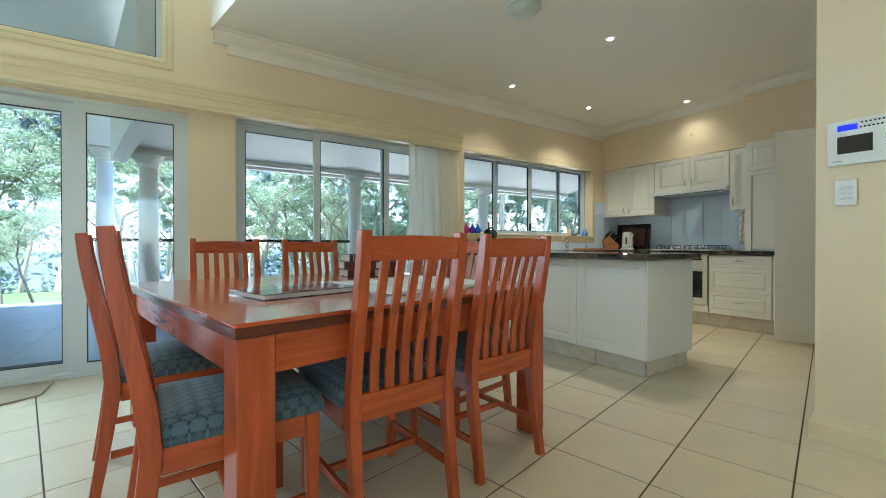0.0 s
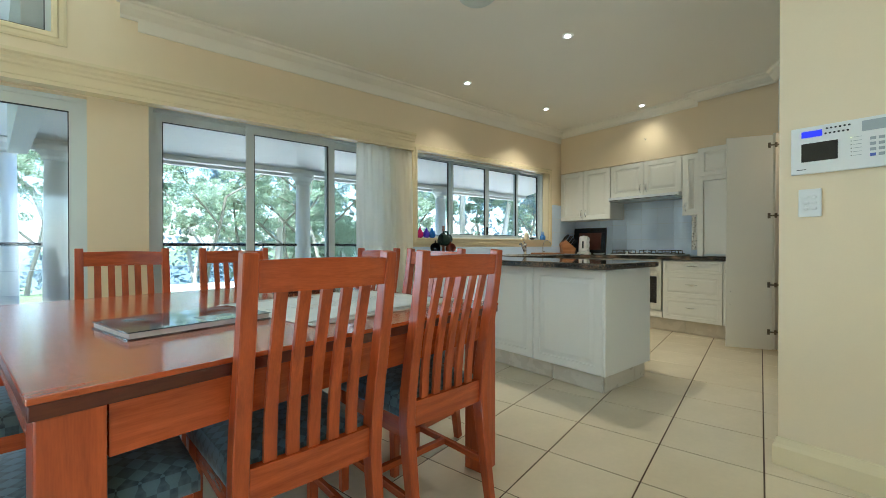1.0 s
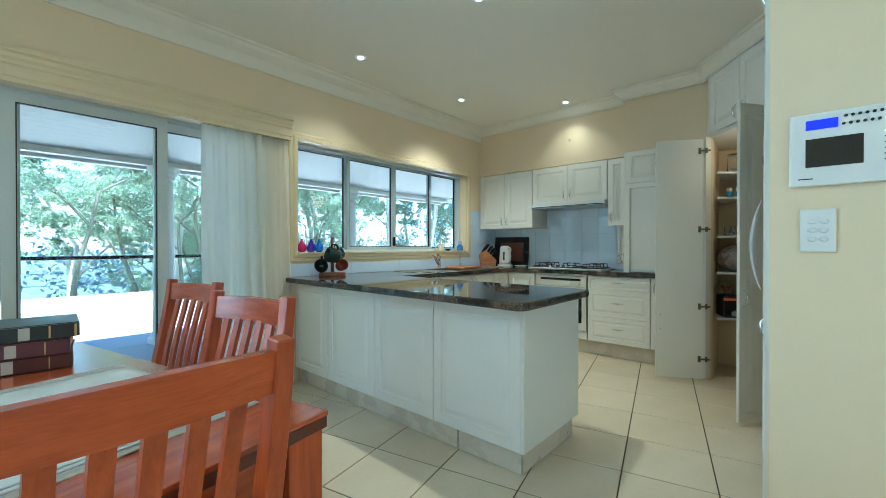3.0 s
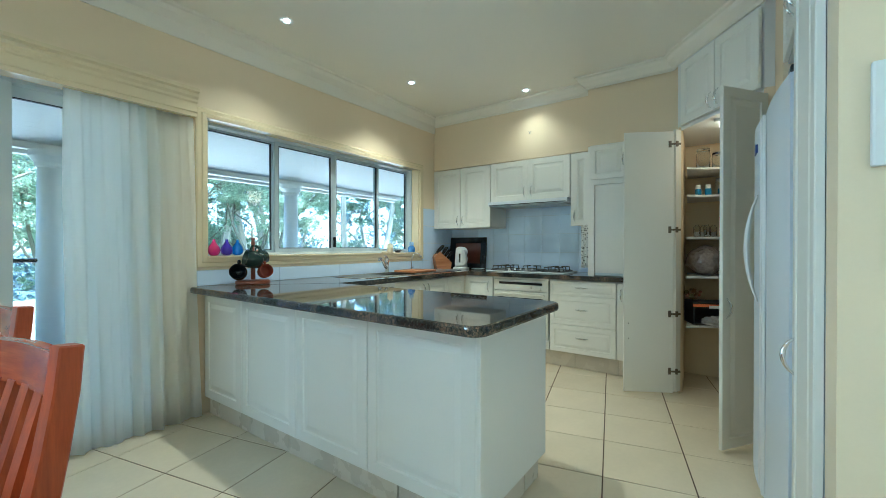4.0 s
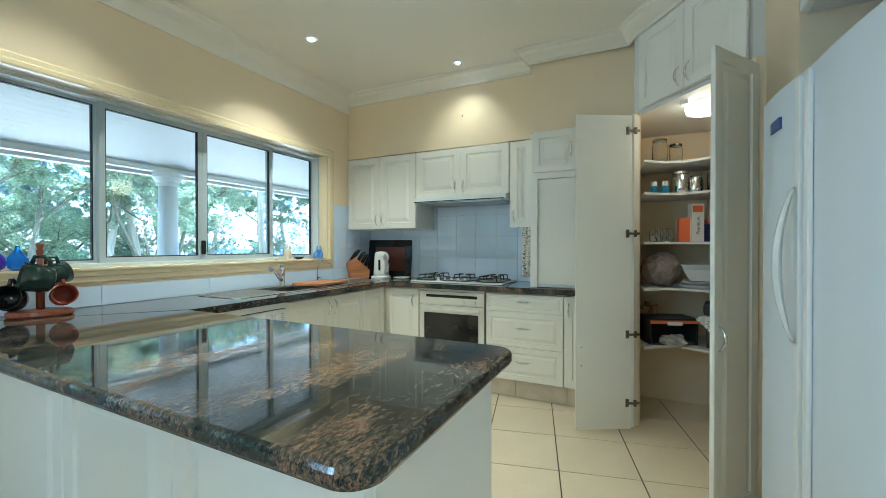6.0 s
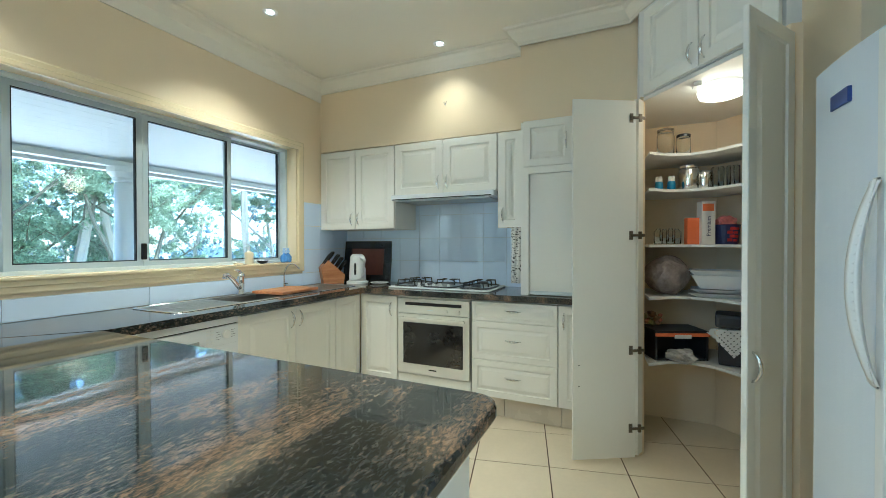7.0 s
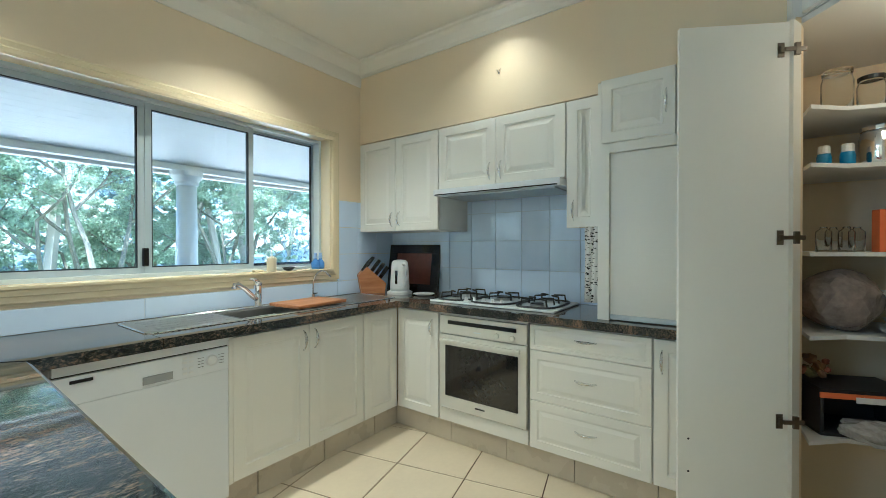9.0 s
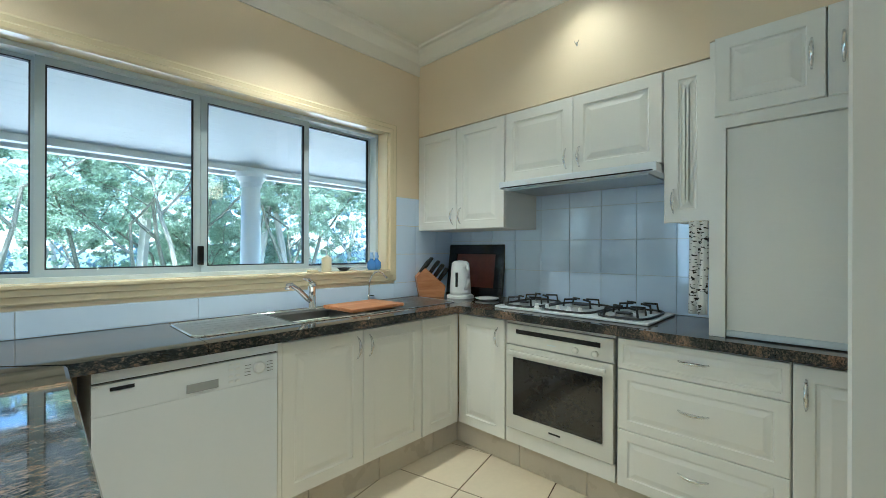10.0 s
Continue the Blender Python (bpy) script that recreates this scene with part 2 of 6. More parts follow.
def bar(bm, pts, w, d):
    """A square-cut bar through pts; w across x, d across the bend (in the y-z plane)."""
    rings = []
    for i, p in enumerate(pts):
        a, b = Vector(pts[max(i - 1, 0)]), Vector(pts[min(i + 1, len(pts) - 1)])
        t = (b - a).normalized()
        nn = Vector((0, t.z, -t.y)).normalized() if abs(t.x) < 0.9 else Vector((0, 1, 0))
        sx = Vector((1, 0, 0)) if abs(t.x) < 0.9 else Vector((0, 0, 1))
        wi = w[i] if isinstance(w, (list, tuple)) else w
        di = d[i] if isinstance(d, (list, tuple)) else d
        rings.append([bm.verts.new(Vector(p) + sx * wi / 2 * a1 + nn * di / 2 * a2) for a1, a2 in ((-1, -1), (1, -1), (1, 1), (-1, 1))])
    for r, s in zip(rings, rings[1:]):
        for i in range(4):
            bm.faces.new((r[i], r[(i + 1) % 4], s[(i + 1) % 4], s[i]))
    bm.faces.new(rings[0][::-1])
    bm.faces.new(rings[-1])
    return bm


def tube(bm, pts, r, seg=8):
    rings, up = [], Vector((0.0123, 0.0311, 1)).normalized()
    for i, p in enumerate(pts):
        t = (Vector(pts[min(i + 1, len(pts) - 1)]) - Vector(pts[max(i - 1, 0)])).normalized()
        s = t.cross(up)
        s = s.normalized() if s.length > 0.05 else t.cross(Vector((1, 0, 0))).normalized()
        q = t.cross(s)
        ri = r[i] if isinstance(r, (list, tuple)) else r
        rings.append([bm.verts.new(Vector(p) + (s * math.cos(a) + q * math.sin(a)) * ri) for a in (2 * math.pi * k / seg for k in range(seg))])
    for a, b in zip(rings, rings[1:]):
        for k in range(seg):
            bm.faces.new((a[k], a[(k + 1) % seg], b[(k + 1) % seg], b[k]))
    bm.faces.new(rings[0])
    bm.faces.new(rings[-1][::-1])
    return bm


def lathe(bm, profile, seg=20, cx=0.0, cy=0.0, cz=0.0):
    rings = [[bm.verts.new((cx + max(r, 0.0005) * math.cos(2 * math.pi * k / seg), cy + max(r, 0.0005) * math.sin(2 * math.pi * k / seg), cz + z)) for k in range(seg)] for r, z in profile]
    for a, b in zip(rings, rings[1:]):
        for k in range(seg):
            bm.faces.new((a[k], a[(k + 1) % seg], b[(k + 1) % seg], b[k]))
    bm.faces.new(rings[0][::-1])
    bm.faces.new(rings[-1])
    return bm


def prism(bm, poly, z0, z1):
    lo, hi = ([bm.verts.new((x, y, z)) for x, y in poly] for z in (z0, z1))
    n = len(poly)
    for i in range(n):
        bm.faces.new((lo[i], lo[(i + 1) % n], hi[(i + 1) % n], hi[i]))
    bm.faces.new(lo[::-1])
    bm.faces.new(hi)
    return bm


def extrude_profile(bm, profile, path):
    """Sweeps a profile of (out, z) along a level polyline; out is to the right of the way."""
    rings = []
    for i, p in enumerate(path):
        a, b = Vector(path[max(i - 1, 0)]), Vector(path[min(i + 1, len(path) - 1)])
        p = Vector(p)
        d0, d1 = (p - a).normalized() if i else None, (b - p).normalized() if i < len(path) - 1 else None
        d0, d1 = d0 or d1, d1 or d0
        n0, n1 = Vector((d0.y, -d0.x)), Vector((d1.y, -d1.x))
        m = (n0 + n1).normalized()
        m /= max(m.dot(n0), 0.2)
        rings.append([bm.verts.new((p.x + m.x * o, p.y + m.y * o, z)) for o, z in profile])
    n = len(profile)
    for a, b in zip(rings, rings[1:]):
        for k in range(n):
            bm.faces.new((a[k], a[(k + 1) % n], b[(k + 1) % n], b[k]))
    bm.faces.new(rings[0])
    bm.faces.new(rings[-1][::-1])
    return bm


def panelled(w, h, t=0.019, rail=0.058, raised=True):
    """A routed cabinet door: x from 0 to w, z from 0 to h, its face towards -y."""
    bm = bmesh.new()
    prof = [(0.0, t), (0.0, 0.003), (0.003, 0.0)]
    if raised and w > 0.17 and h > 0.12:
        k = 0.75 if h < 0.3 else 1.0
        prof += [(rail, 0.0), (rail + 0.005 * k, 0.008 * k), (rail + 0.014 * k, 0.0085 * k), (rail + 0.042 * k, 0.001), (rail + 0.046 * k, 0.001)]
    rings = [[bm.verts.new((x, y, z)) for x, z in ((o, o), (w - o, o), (w - o, h - o), (o, h - o))] for o, y in prof]
    for a, b in zip(rings, rings[1:]):
        for k in range(4):
            bm.faces.new((a[k], a[(k + 1) % 4], b[(k + 1) % 4], b[k]))
    bm.faces.new(rings[0][::-1])
    bm.faces.new(rings[-1])
    return bm


def bow(length=0.11, out=0.028, r=0.0045, upright=True):
    pts = []
    for i in range(9):
        s = i / 8
        a, o = (s - 0.5) * length, out * math.sin(math.pi * s) ** 0.7
        pts.append((0, -o, a) if upright else (a, -o, 0))
    return tube(bmesh.new(), pts, [r * (0.8 + 0.9 * math.sin(math.pi * i / 8)) for i in range(9)], 6)


def cabinet(name, label, at, w, h, d, doors, z0=0.0, group="", body=True, category="cabinet"):
    """A unit whose face looks towards -y. doors: (x, z, w, h, handle) with the handle None or (x, z, upright)."""
    c = thing(name, label, category, at, group)
    if body:
        part("body", box(0, w, 0.021, d, z0, z0 + h), WHITE_IN, c)
    for x, z, dw, dh, knob in doors:
        dr = part("drawer_front" if knob and not knob[2] else "door", panelled(dw, dh, rail=0.024 if dh < 0.2 else 0.045 if dh < 0.3 else 0.058), WHITE, c, at=pose(x, 0, z))
        if knob:
            part("handle", bow(upright=knob[2]), CHROME, dr, "polished chrome bow handle", at=pose(knob[0], 0.001, knob[1]), smooth=True)
    return c

# ---- structure ----
NORTH, EAST, CEILING = 4.0, 6.06, 2.73
SILL, HEAD = 1.09, 2.085
WL, WR = 3.02, 5.385


def wall(name, boxes, mat=CREAM, label="cream painted plaster wall"):
    bm = bmesh.new()
    for b in boxes:
        bx(bm, *b)
    return solo(name, bm, mat, label, "wall", kind="structure")


wall("wall_north", [
    (-4.6, -2.6, NORTH, 4.22, 0, 4.2), (-2.6, 0.29, NORTH, 4.22, 2.02, 2.40), (-2.6, -2.3, NORTH, 4.22, 2.40, 4.2), (0.12, 0.29, NORTH, 4.22, 2.40, 4.2),
    (-2.3, 0.12, NORTH, 4.22, 3.75, 4.2), (0.29, 0.63, NORTH, 4.22, 0, 4.2), (0.63, 2.72, NORTH, 4.22, 2.06, 4.2), (2.72, WL, NORTH, 4.22, 0, 2.9),
    (WL, WR, NORTH, 4.22, 0, SILL), (WL, WR, NORTH, 4.22, HEAD, 2.9), (WR, 6.25, NORTH, 4.22, 0, 2.9)])
wall("wall_east", [(EAST, 6.25, -0.2, NORTH, 0, 2.9)])
wall("wall_bulkhead", [(5.68, EAST, 2.10, NORTH, 2.095, 2.73), (5.548, EAST, 1.36, 2.10, 2.103, 2.73)], label="cream plaster bulkhead above the wall cupboards")
wall("wall_stub", [(2.84, 2.96, -3.0, 0.83, 0, 2.73)], label="cream plaster wall end with rounded corner")
wall("wall_kitchen_south", [(2.96, 6.25, -0.2, 0.02, 0, 2.73), (4.34, 4.78, 0.02, 0.80, 0, 2.73)])
wall("wall_west", [(-4.75, -4.6, -3.0, 4.22, 0, 4.2)])
# the south wall's opening is made up, out of view, for the fill lamp
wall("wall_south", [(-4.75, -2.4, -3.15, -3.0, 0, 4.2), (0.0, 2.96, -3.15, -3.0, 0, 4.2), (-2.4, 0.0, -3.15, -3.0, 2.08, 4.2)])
# lowered ceiling, its edge slanting across the room, and the higher one over the rest
cb = bmesh.new()
prism(cb, [(0.45, NORTH), (2.07, -3.0), (6.06, -3.0), (6.06, NORTH)], CEILING, CEILING + 0.06)
solo("ceiling", cb, CEIL, "off-white plaster ceiling with downlights", "ceiling", kind="structure")
cb = bmesh.new()
prism(cb, [(0.45, NORTH), (2.07, -3.0), (2.17, -3.0), (0.55, NORTH)], CEILING + 0.06, 4.2)
solo("ceiling_edge", cb, CORN, "off-white face of the ceiling step up to the void", "ceiling", kind="structure")
cb = bx(bmesh.new(), -4.75, 2.3, -3.15, 4.22, 4.2, 4.3)
solo("ceiling_high", cb, CEIL, "high off-white ceiling over the void", "ceiling", kind="structure")
cornice = [(0, 2.625), (0.012, 2.625), (0.016, 2.645), (0.035, 2.66), (0.062, 2.685), (0.075, 2.71), (0.095, 2.715), (0.1, 2.728), (0, 2.728)]
cb = extrude_profile(bmesh.new(), cornice, [(0.47, NORTH), (5.68, NORTH), (5.68, 2.10), (5.53, 2.10), (5.53, 1.40), (5.40, 1.335), (4.76, 0.845), (4.40, 0.845)])
solo("trim_cornice", cb, CORN, "white moulded plaster cornice", "cornice", kind="structure")
cb = extrude_profile(bmesh.new(), [(0, 2.555), (0.01, 2.555), (0.014, 2.635), (0.004, 2.64), (0, 2.64)], [(0.57, NORTH), (5.68, NORTH)])
solo("trim_cornice_band", cb, CORN, "white flat band under the cornice", "cornice", kind="structure")
skirt = [(0, 0), (0.018, 0), (0.018, 0.085), (0.012, 0.1), (0.006, 0.125), (0, 0.13)]
cb = extrude_profile(bmesh.new(), skirt, [(2.84, -3.0), (2.84, 0.83), (2.96, 0.83)][::-1])
solo("baseboard", cb, TRIM, "cream gloss skirting board", "skirting", kind="structure")

# pelmet over the sliding doors
pel = [(0, 2.03), (0.10, 2.03), (0.10, 2.055), (0.106, 2.06), (0.106, 2.115), (0.115, 2.125), (0.115, 2.14), (0.128, 2.155), (0.128, 2.175), (0.145, 2.185), (0.145, 2.205), (0, 2.205)]
cb = extrude_profile(bmesh.new(), pel, [(-3.2, NORTH - 0.001), (2.92, NORTH - 0.001)])
solo("trim_pelmet", cb, TRIM, "cream gloss moulded timber pelmet above the doors", "pelmet", kind="structure")


def architrave(name, x0, x1, z0, z1, w=0.075):
    bm = bmesh.new()
    prof = [(0, 0), (0.018, 0), (0.022, 0.01), (0.022, 0.03), (0.015, 0.036), (0.015, 0.06), (0.008, w), (0, w)]
    ring = []
    for sx, sz, cx, cz in ((-1, -1, x0, z0), (1, -1, x1, z0), (1, 1, x1, z1), (-1, 1, x0, z1)):
        ring.append([bm.verts.new((cx + sx * o, NORTH - p, cz + sz * o)) for p, o in prof])
    n = len(prof)
    for i in range(4):
        a, b = ring[i], ring[(i + 1) % 4]
        for k in range(n):
            bm.faces.new((a[k], a[(k + 1) % n], b[(k + 1) % n], b[k]))
    return solo(name, bm, TRIM, "cream gloss timber window architrave", "architrave", kind="structure")


architrave("trim_window", WL, WR, SILL, HEAD - 0.02, 0.07)
architrave("trim_high_window", -2.3, 0.12, 2.40, 3.75)
cb = bmesh.new()
for b in ((WL, WR, NORTH - 0.03, 4.10, SILL - 0.002, SILL + 0.012), (WL + 0.001, WL + 0.013, NORTH, 4.10, SILL + 0.012, HEAD - 0.012), (WR - 0.013, WR - 0.001, NORTH, 4.10, SILL + 0.012, HEAD - 0.012), (WL, WR, NORTH, 4.10, HEAD - 0.012, HEAD)):
    bx(cb, *b, bevel=0.002)
solo("trim_window_reveal", cb, TRIM, "cream gloss timber window reveal and sill", "sill", kind="structure")


def sash(win, x0, x1, z0, z1, y, stile=0.045, deep=0.03, mat=None):
    """One framed pane under a window, with a black seal round the glass."""
    bm = bmesh.new()
    for b in ((x0, x0 + stile, y, y + deep, z0, z1), (x1 - stile, x1, y, y + deep, z0, z1), (x0 + stile, x1 - stile, y, y + deep, z0, z0 + stile), (x0 + stile, x1 - stile, y, y + deep, z1 - stile, z1)):
        bx(bm, *b)
    fr = part("sash_frame", bm, mat or ALU, win)
    bm = bmesh.new()
    s, i = stile, 0.006
    for b in ((x0 + s, x0 + s + i, y + 0.004, y + deep - 0.004, z0 + s, z1 - s), (x1 - s - i, x1 - s, y + 0.004, y + deep - 0.004, z0 + s, z1 - s),
              (x0 + s + i, x1 - s - i, y + 0.004, y + deep - 0.004, z0 + s, z0 + s + i), (x0 + s + i, x1 - s - i, y + 0.004, y + deep - 0.004, z1 - s - i, z1 - s)):
        bx(bm, *b)
    part("seal", bm, RUBBER, fr, "black rubber glazing seal")
    g = part("pane", box(x0 + s + i, x1 - s - i, y + deep / 2 - 0.0025, y + deep / 2 + 0.0025, z0 + s + i, z1 - s - i), PANE, fr, "clear window glass")
    g.visible_shadow = False
    return fr


def outer_frame(win, x0, x1, z0, z1, y0, y1, w=0.035):
    bm = bmesh.new()
    for b in ((x0, x0 + w, y0, y1, z0, z1), (x1 - w, x1, y0, y1, z0, z1), (x0 + w, x1 - w, y0, y1, z0, z0 + w), (x0 + w, x1 - w, y0, y1, z1 - w, z1)):
        bx(bm, *b)
    return part("window_frame", bm, ALU, win)


win = thing("window_1", "white aluminium sliding window of four panes over the sink", "window", kind="structure")
outer_frame(win, WL + 0.013, WR - 0.013, SILL + 0.012, HEAD - 0.012, 4.101, 4.205, 0.02)
for x0, x1, y in ((WL + 0.033, 3.632, 4.168), (3.628, 4.240, 4.132), (4.242, 4.853, 4.132), (4.832, WR - 0.033, 4.168)):
    sash(win, x0, x1, SILL + 0.032, HEAD - 0.032, y, 0.016 if y > 4.15 else 0.031, mat=ALU_GREY)
part("latch", box(4.226, 4.256, 4.115, 4.132, 1.16, 1.26, bevel=0.006), BLACK, win, "black plastic window latch")

win = thing("window_2", "high white-framed fixed window above the sliding doors", "window", kind="structure")
sash(win, -2.3, 0.12, 2.40, 3.75, 4.09, 0.04)

win = thing("door_1", "white aluminium sliding glass door beside the dining table", "sliding door", kind="structure")
outer_frame(win, -2.6, 0.29, 0.0, 2.02, 4.06, 4.18, 0.03)
for x0, x1, y in ((-2.57, -1.5, 4.13), (-1.55, -0.415, 4.13), (-0.405, 0.26, 4.07)):
    sash(win, x0, x1, 0.03, 1.99, y, 0.065)
win = thing("door_2", "white aluminium sliding glass door half behind a curtain", "sliding door", kind="structure")
outer_frame(win, 0.63, 2.72, 0.0, 2.06, 4.06, 4.18, 0.03)
for x0, x1, y in ((0.66, 1.385, 4.13), (1.305, 2.095, 4.07), (2.03, 2.69, 4.13)):
    sash(win, x0, x1, 0.03, 2.03, y, 0.06)

# unseen door, added only to frame the south fill lamp
win = thing("door_3", "unseen white aluminium glass door added round the south fill lamp", "sliding door", kind="structure")
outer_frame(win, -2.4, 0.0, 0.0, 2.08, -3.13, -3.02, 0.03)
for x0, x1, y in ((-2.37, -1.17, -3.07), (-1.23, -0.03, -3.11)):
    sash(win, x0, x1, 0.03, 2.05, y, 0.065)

# added lamps for daylight beyond the walk's view; the south one is pure fill
window_fill(-1.75, 3.98, 1.05, 1.5, 1.8, 15)
window_fill(-1.2, 3.98, 3.2, 2.0, 0.9, 16)
window_fill(-1.2, -2.98, 1.05, 2.3, 1.95, 3.8, 180)

# ---- peninsula, benches and cupboards ----
BENCH = 0.895


def slab(name, poly, label, holes=()):
    """Stone slab over a convex outline, with softly rounded upper and lower edges."""
    bm = bmesh.new()
    n = len(poly)
    def inset(d):
        out = []
        for i in range(n):
            p, q, r = (Vector(poly[(i + k) % n]) for k in (-1, 0, 1))
            a, b = (q - p).normalized(), (r - q).normalized()
            na, nb = Vector((-a.y, a.x)), Vector((-b.y, b.x))
            out.append(q + (na + nb) * d / (1 + na.dot(nb)))
        return out
    rings = [[bm.verts.new((v.x, v.y, z)) for v in inset(d)] for d, z in ((0.012, BENCH - 0.042), (0.004, BENCH - 0.0385), (0.0, BENCH - 0.03), (0.0, BENCH - 0.012), (0.0035, BENCH - 0.0035), (0.012, BENCH))]
    for lo_, hi_ in zip(rings, rings[1:]):
        for i in range(n):
            bm.faces.new((lo_[i], lo_[(i + 1) % n], hi_[(i + 1) % n], hi_[i]))
    bm.faces.new(rings[0][::-1])
    bm.faces.new(rings[-1])
    return solo(name, bm, STONE, label, "worktop")


def rounded(cx, cy, r, a0, a1, n=5):
    return [(cx + r * math.cos(radians(a0 + (a1 - a0) * i / n)), cy + r * math.sin(radians(a0 + (a1 - a0) * i / n))) for i in range(n + 1)]


slab("peninsula_worktop", rounded(2.925, 1.755, 0.065, 180, 270, 9) + rounded(3.600, 1.755, 0.065, 270, 360, 9) + [(3.692, 3.40), (2.985, 3.995), (2.90, 3.995)],
     "polished dark granite peninsula worktop with brown streaks")
kw = thing("kitchen_worktop", "dark polished granite worktop under the window and beside the hob", "worktop")
for poly in ([(2.98, 3.994), (3.694, 3.402), (4.07, 3.402), (4.07, 3.994)], [(4.072, 3.55), (4.072, 3.402), (5.47, 3.402), (5.47, 3.55)], [(4.072, 3.994), (4.072, 3.93), (5.60, 3.93), (5.60, 3.994)],
             [(5.472, 3.402), (5.472, 3.55), (5.60, 3.55), (5.60, 3.994), (6.055, 3.994), (6.055, 1.40), (5.472, 1.40)]):
    part("slab", prism(bmesh.new(), poly, BENCH - 0.042, BENCH), STONE, kw)

pen = thing("peninsula", "white panelled kitchen peninsula with tiled kick", "kitchen island")
part("body", box(3.02, 3.655, 1.79, 3.98, 0.12, BENCH - 0.044), WHITE_IN, pen)
for y0, y1 in ((2.375, 1.79), (2.925, 2.38), (3.495, 2.93), (3.985, 3.50)):
    part("side_panel", panelled(y0 - y1, 0.72), WHITE, pen, at=pose(3.0, y0, 0.125, 0, 0, -90))
part("end_panel", panelled(0.65, 0.72, raised=False), WHITE, pen, at=pose(3.002, 1.77, 0.125))
for y0 in (1.80, 2.215, 2.62, 3.03, 3.44, 3.85):
    part("kick_tile", box(3.03, 3.045, y0 + 0.003, min(y0 + 0.407, 3.98), 0.003, 0.122, bevel=0.0015), KICK, pen)
for x0, x1 in ((3.05, 3.46), (3.466, 3.63)):
    part("kick_tile", box(x0, x1, 1.80, 1.815, 0.003, 0.122, bevel=0.0015), KICK, pen)

# base units along the window wall and the range wall
NF, EF, KH = 3.44, 5.51, 0.155
cabinet("base_cabinet", "white two-door sink cupboard under the worktop", pose(4.365, NF, 0), 0.83, 0.69, 0.53,
        [(0.002, KH, 0.42, 0.685, (0.385, 0.60, True)), (0.425, KH, 0.403, 0.685, (0.035, 0.60, True))], KH, "base units")
cabinet("base_cabinet", "white corner cupboard front without a handle", pose(5.197, NF, 0), 0.31, 0.69, 0.5, [(0.002, KH, 0.308, 0.685, None)], KH, "base units")
cabinet("base_cabinet", "white narrow cupboard beside the oven", pose(EF, NF, 0, 0, 0, -90), 0.355, 0.69, 0.5, [(0.003, KH, 0.35, 0.685, (0.30, 0.58, True))], KH, "base units")
cabinet("drawer_unit", "white three-drawer unit with chrome handles", pose(EF, 2.455, 0, 0, 0, -90), 0.615, 0.69, 0.53,
        [(0.002, KH, 0.61, 0.262, (0.305, 0.15, False)), (0.002, 0.42, 0.61, 0.276, (0.305, 0.15, False)), (0.002, 0.699, 0.61, 0.14, (0.305, 0.08, False))], KH, "base units", category="drawers")
cabinet("base_cabinet", "white narrow cupboard below the appliance garage", pose(EF, 1.838, 0, 0, 0, -90), 0.42, 0.69, 0.53, [(0.002, KH, 0.41, 0.685, (0.035, 0.58, True))], KH, "base units")
for i, y0 in enumerate((3.40, 3.02, 2.62, 2.22, 1.82)):
    solo("kick_tile_base", box(5.565, 5.58, y0 - (0.377 if i == 0 else 0.397), y0 + (0.10 if i == 0 else 0), 0.003, KH, bevel=0.0015), KICK, "glazed cream kick tile under the cupboards", "kick tile", group="kick tiles")
for i, x0 in enumerate((3.70, 4.11, 4.52, 4.93, 5.34)):
    solo("kick_tile_base", box(x0 + 0.003, min(x0 + 0.407, 5.56), 3.495, 3.51, 0.003, KH, bevel=0.0015), KICK, "glazed cream kick tile under the cupboards", "kick tile", group="kick tiles")

# wall cupboards
WF, WB = 5.67, 1.385
cabinet("wall_cabinet", "white two-door wall cupboard", pose(WF, 3.995, 0, 0, 0, -90), 0.79, 0.70, 0.38,
        [(0.004, WB, 0.383, 0.70, (0.35, 0.09, True)), (0.392, WB, 0.395, 0.70, (0.035, 0.09, True))], WB, "wall cupboards")
cabinet("wall_cabinet", "white two-door cupboard over the range hood", pose(WF, 3.203, 0, 0, 0, -90), 0.895, 0.43, 0.38,
        [(0.003, 1.66, 0.444, 0.425, (0.405, 0.09, True)), (0.45, 1.66, 0.442, 0.425, (0.035, 0.09, True))], 1.66, "wall cupboards")
cabinet("wall_cabinet", "white narrow one-door wall cupboard", pose(WF, 2.305, 0, 0, 0, -90), 0.195, 0.70, 0.38, [(0.003, 1.372, 0.19, 0.713, (0.04, 0.10, True))], 1.385, "wall cupboards")
hood = thing("range_hood", "white slide-out range hood under the cupboard", "range hood")
part("canopy", box(5.60, 6.0, 2.315, 3.195, 1.612, 1.655, bevel=0.006), ENAMEL, hood)
part("filter", box(5.64, 5.98, 2.36, 3.15, 1.603, 1.611), STEEL, hood, "grey metal grease filter")
# the slide-out gap's shade is laid on as a thin black strip
part("front_strip", box(5.594, 5.599, 2.33, 3.18, 1.613, 1.620), BLACK, hood, "black strip drawn for the dark gap of the hood")

# appliance garage on the worktop
GF = 5.55
gar = thing("appliance_garage", "white appliance cupboard with roller door on the worktop", "cabinet", pose(GF, 2.10, 0, 0, 0, -90))
for b in ((0, 0.055, 0, 0.5, BENCH + 0.001, 2.10), (0.63, 0.70, 0, 0.5, BENCH + 0.001, 2.10), (0.055, 0.63, 0, 0.5, 1.74, 1.79), (0.055, 0.63, 0.02, 0.5, 1.79, 2.10), (0.055, 0.63, 0.48, 0.5, BENCH + 0.001, 1.74)):
    part("panel", box(*b), WHITE, gar)
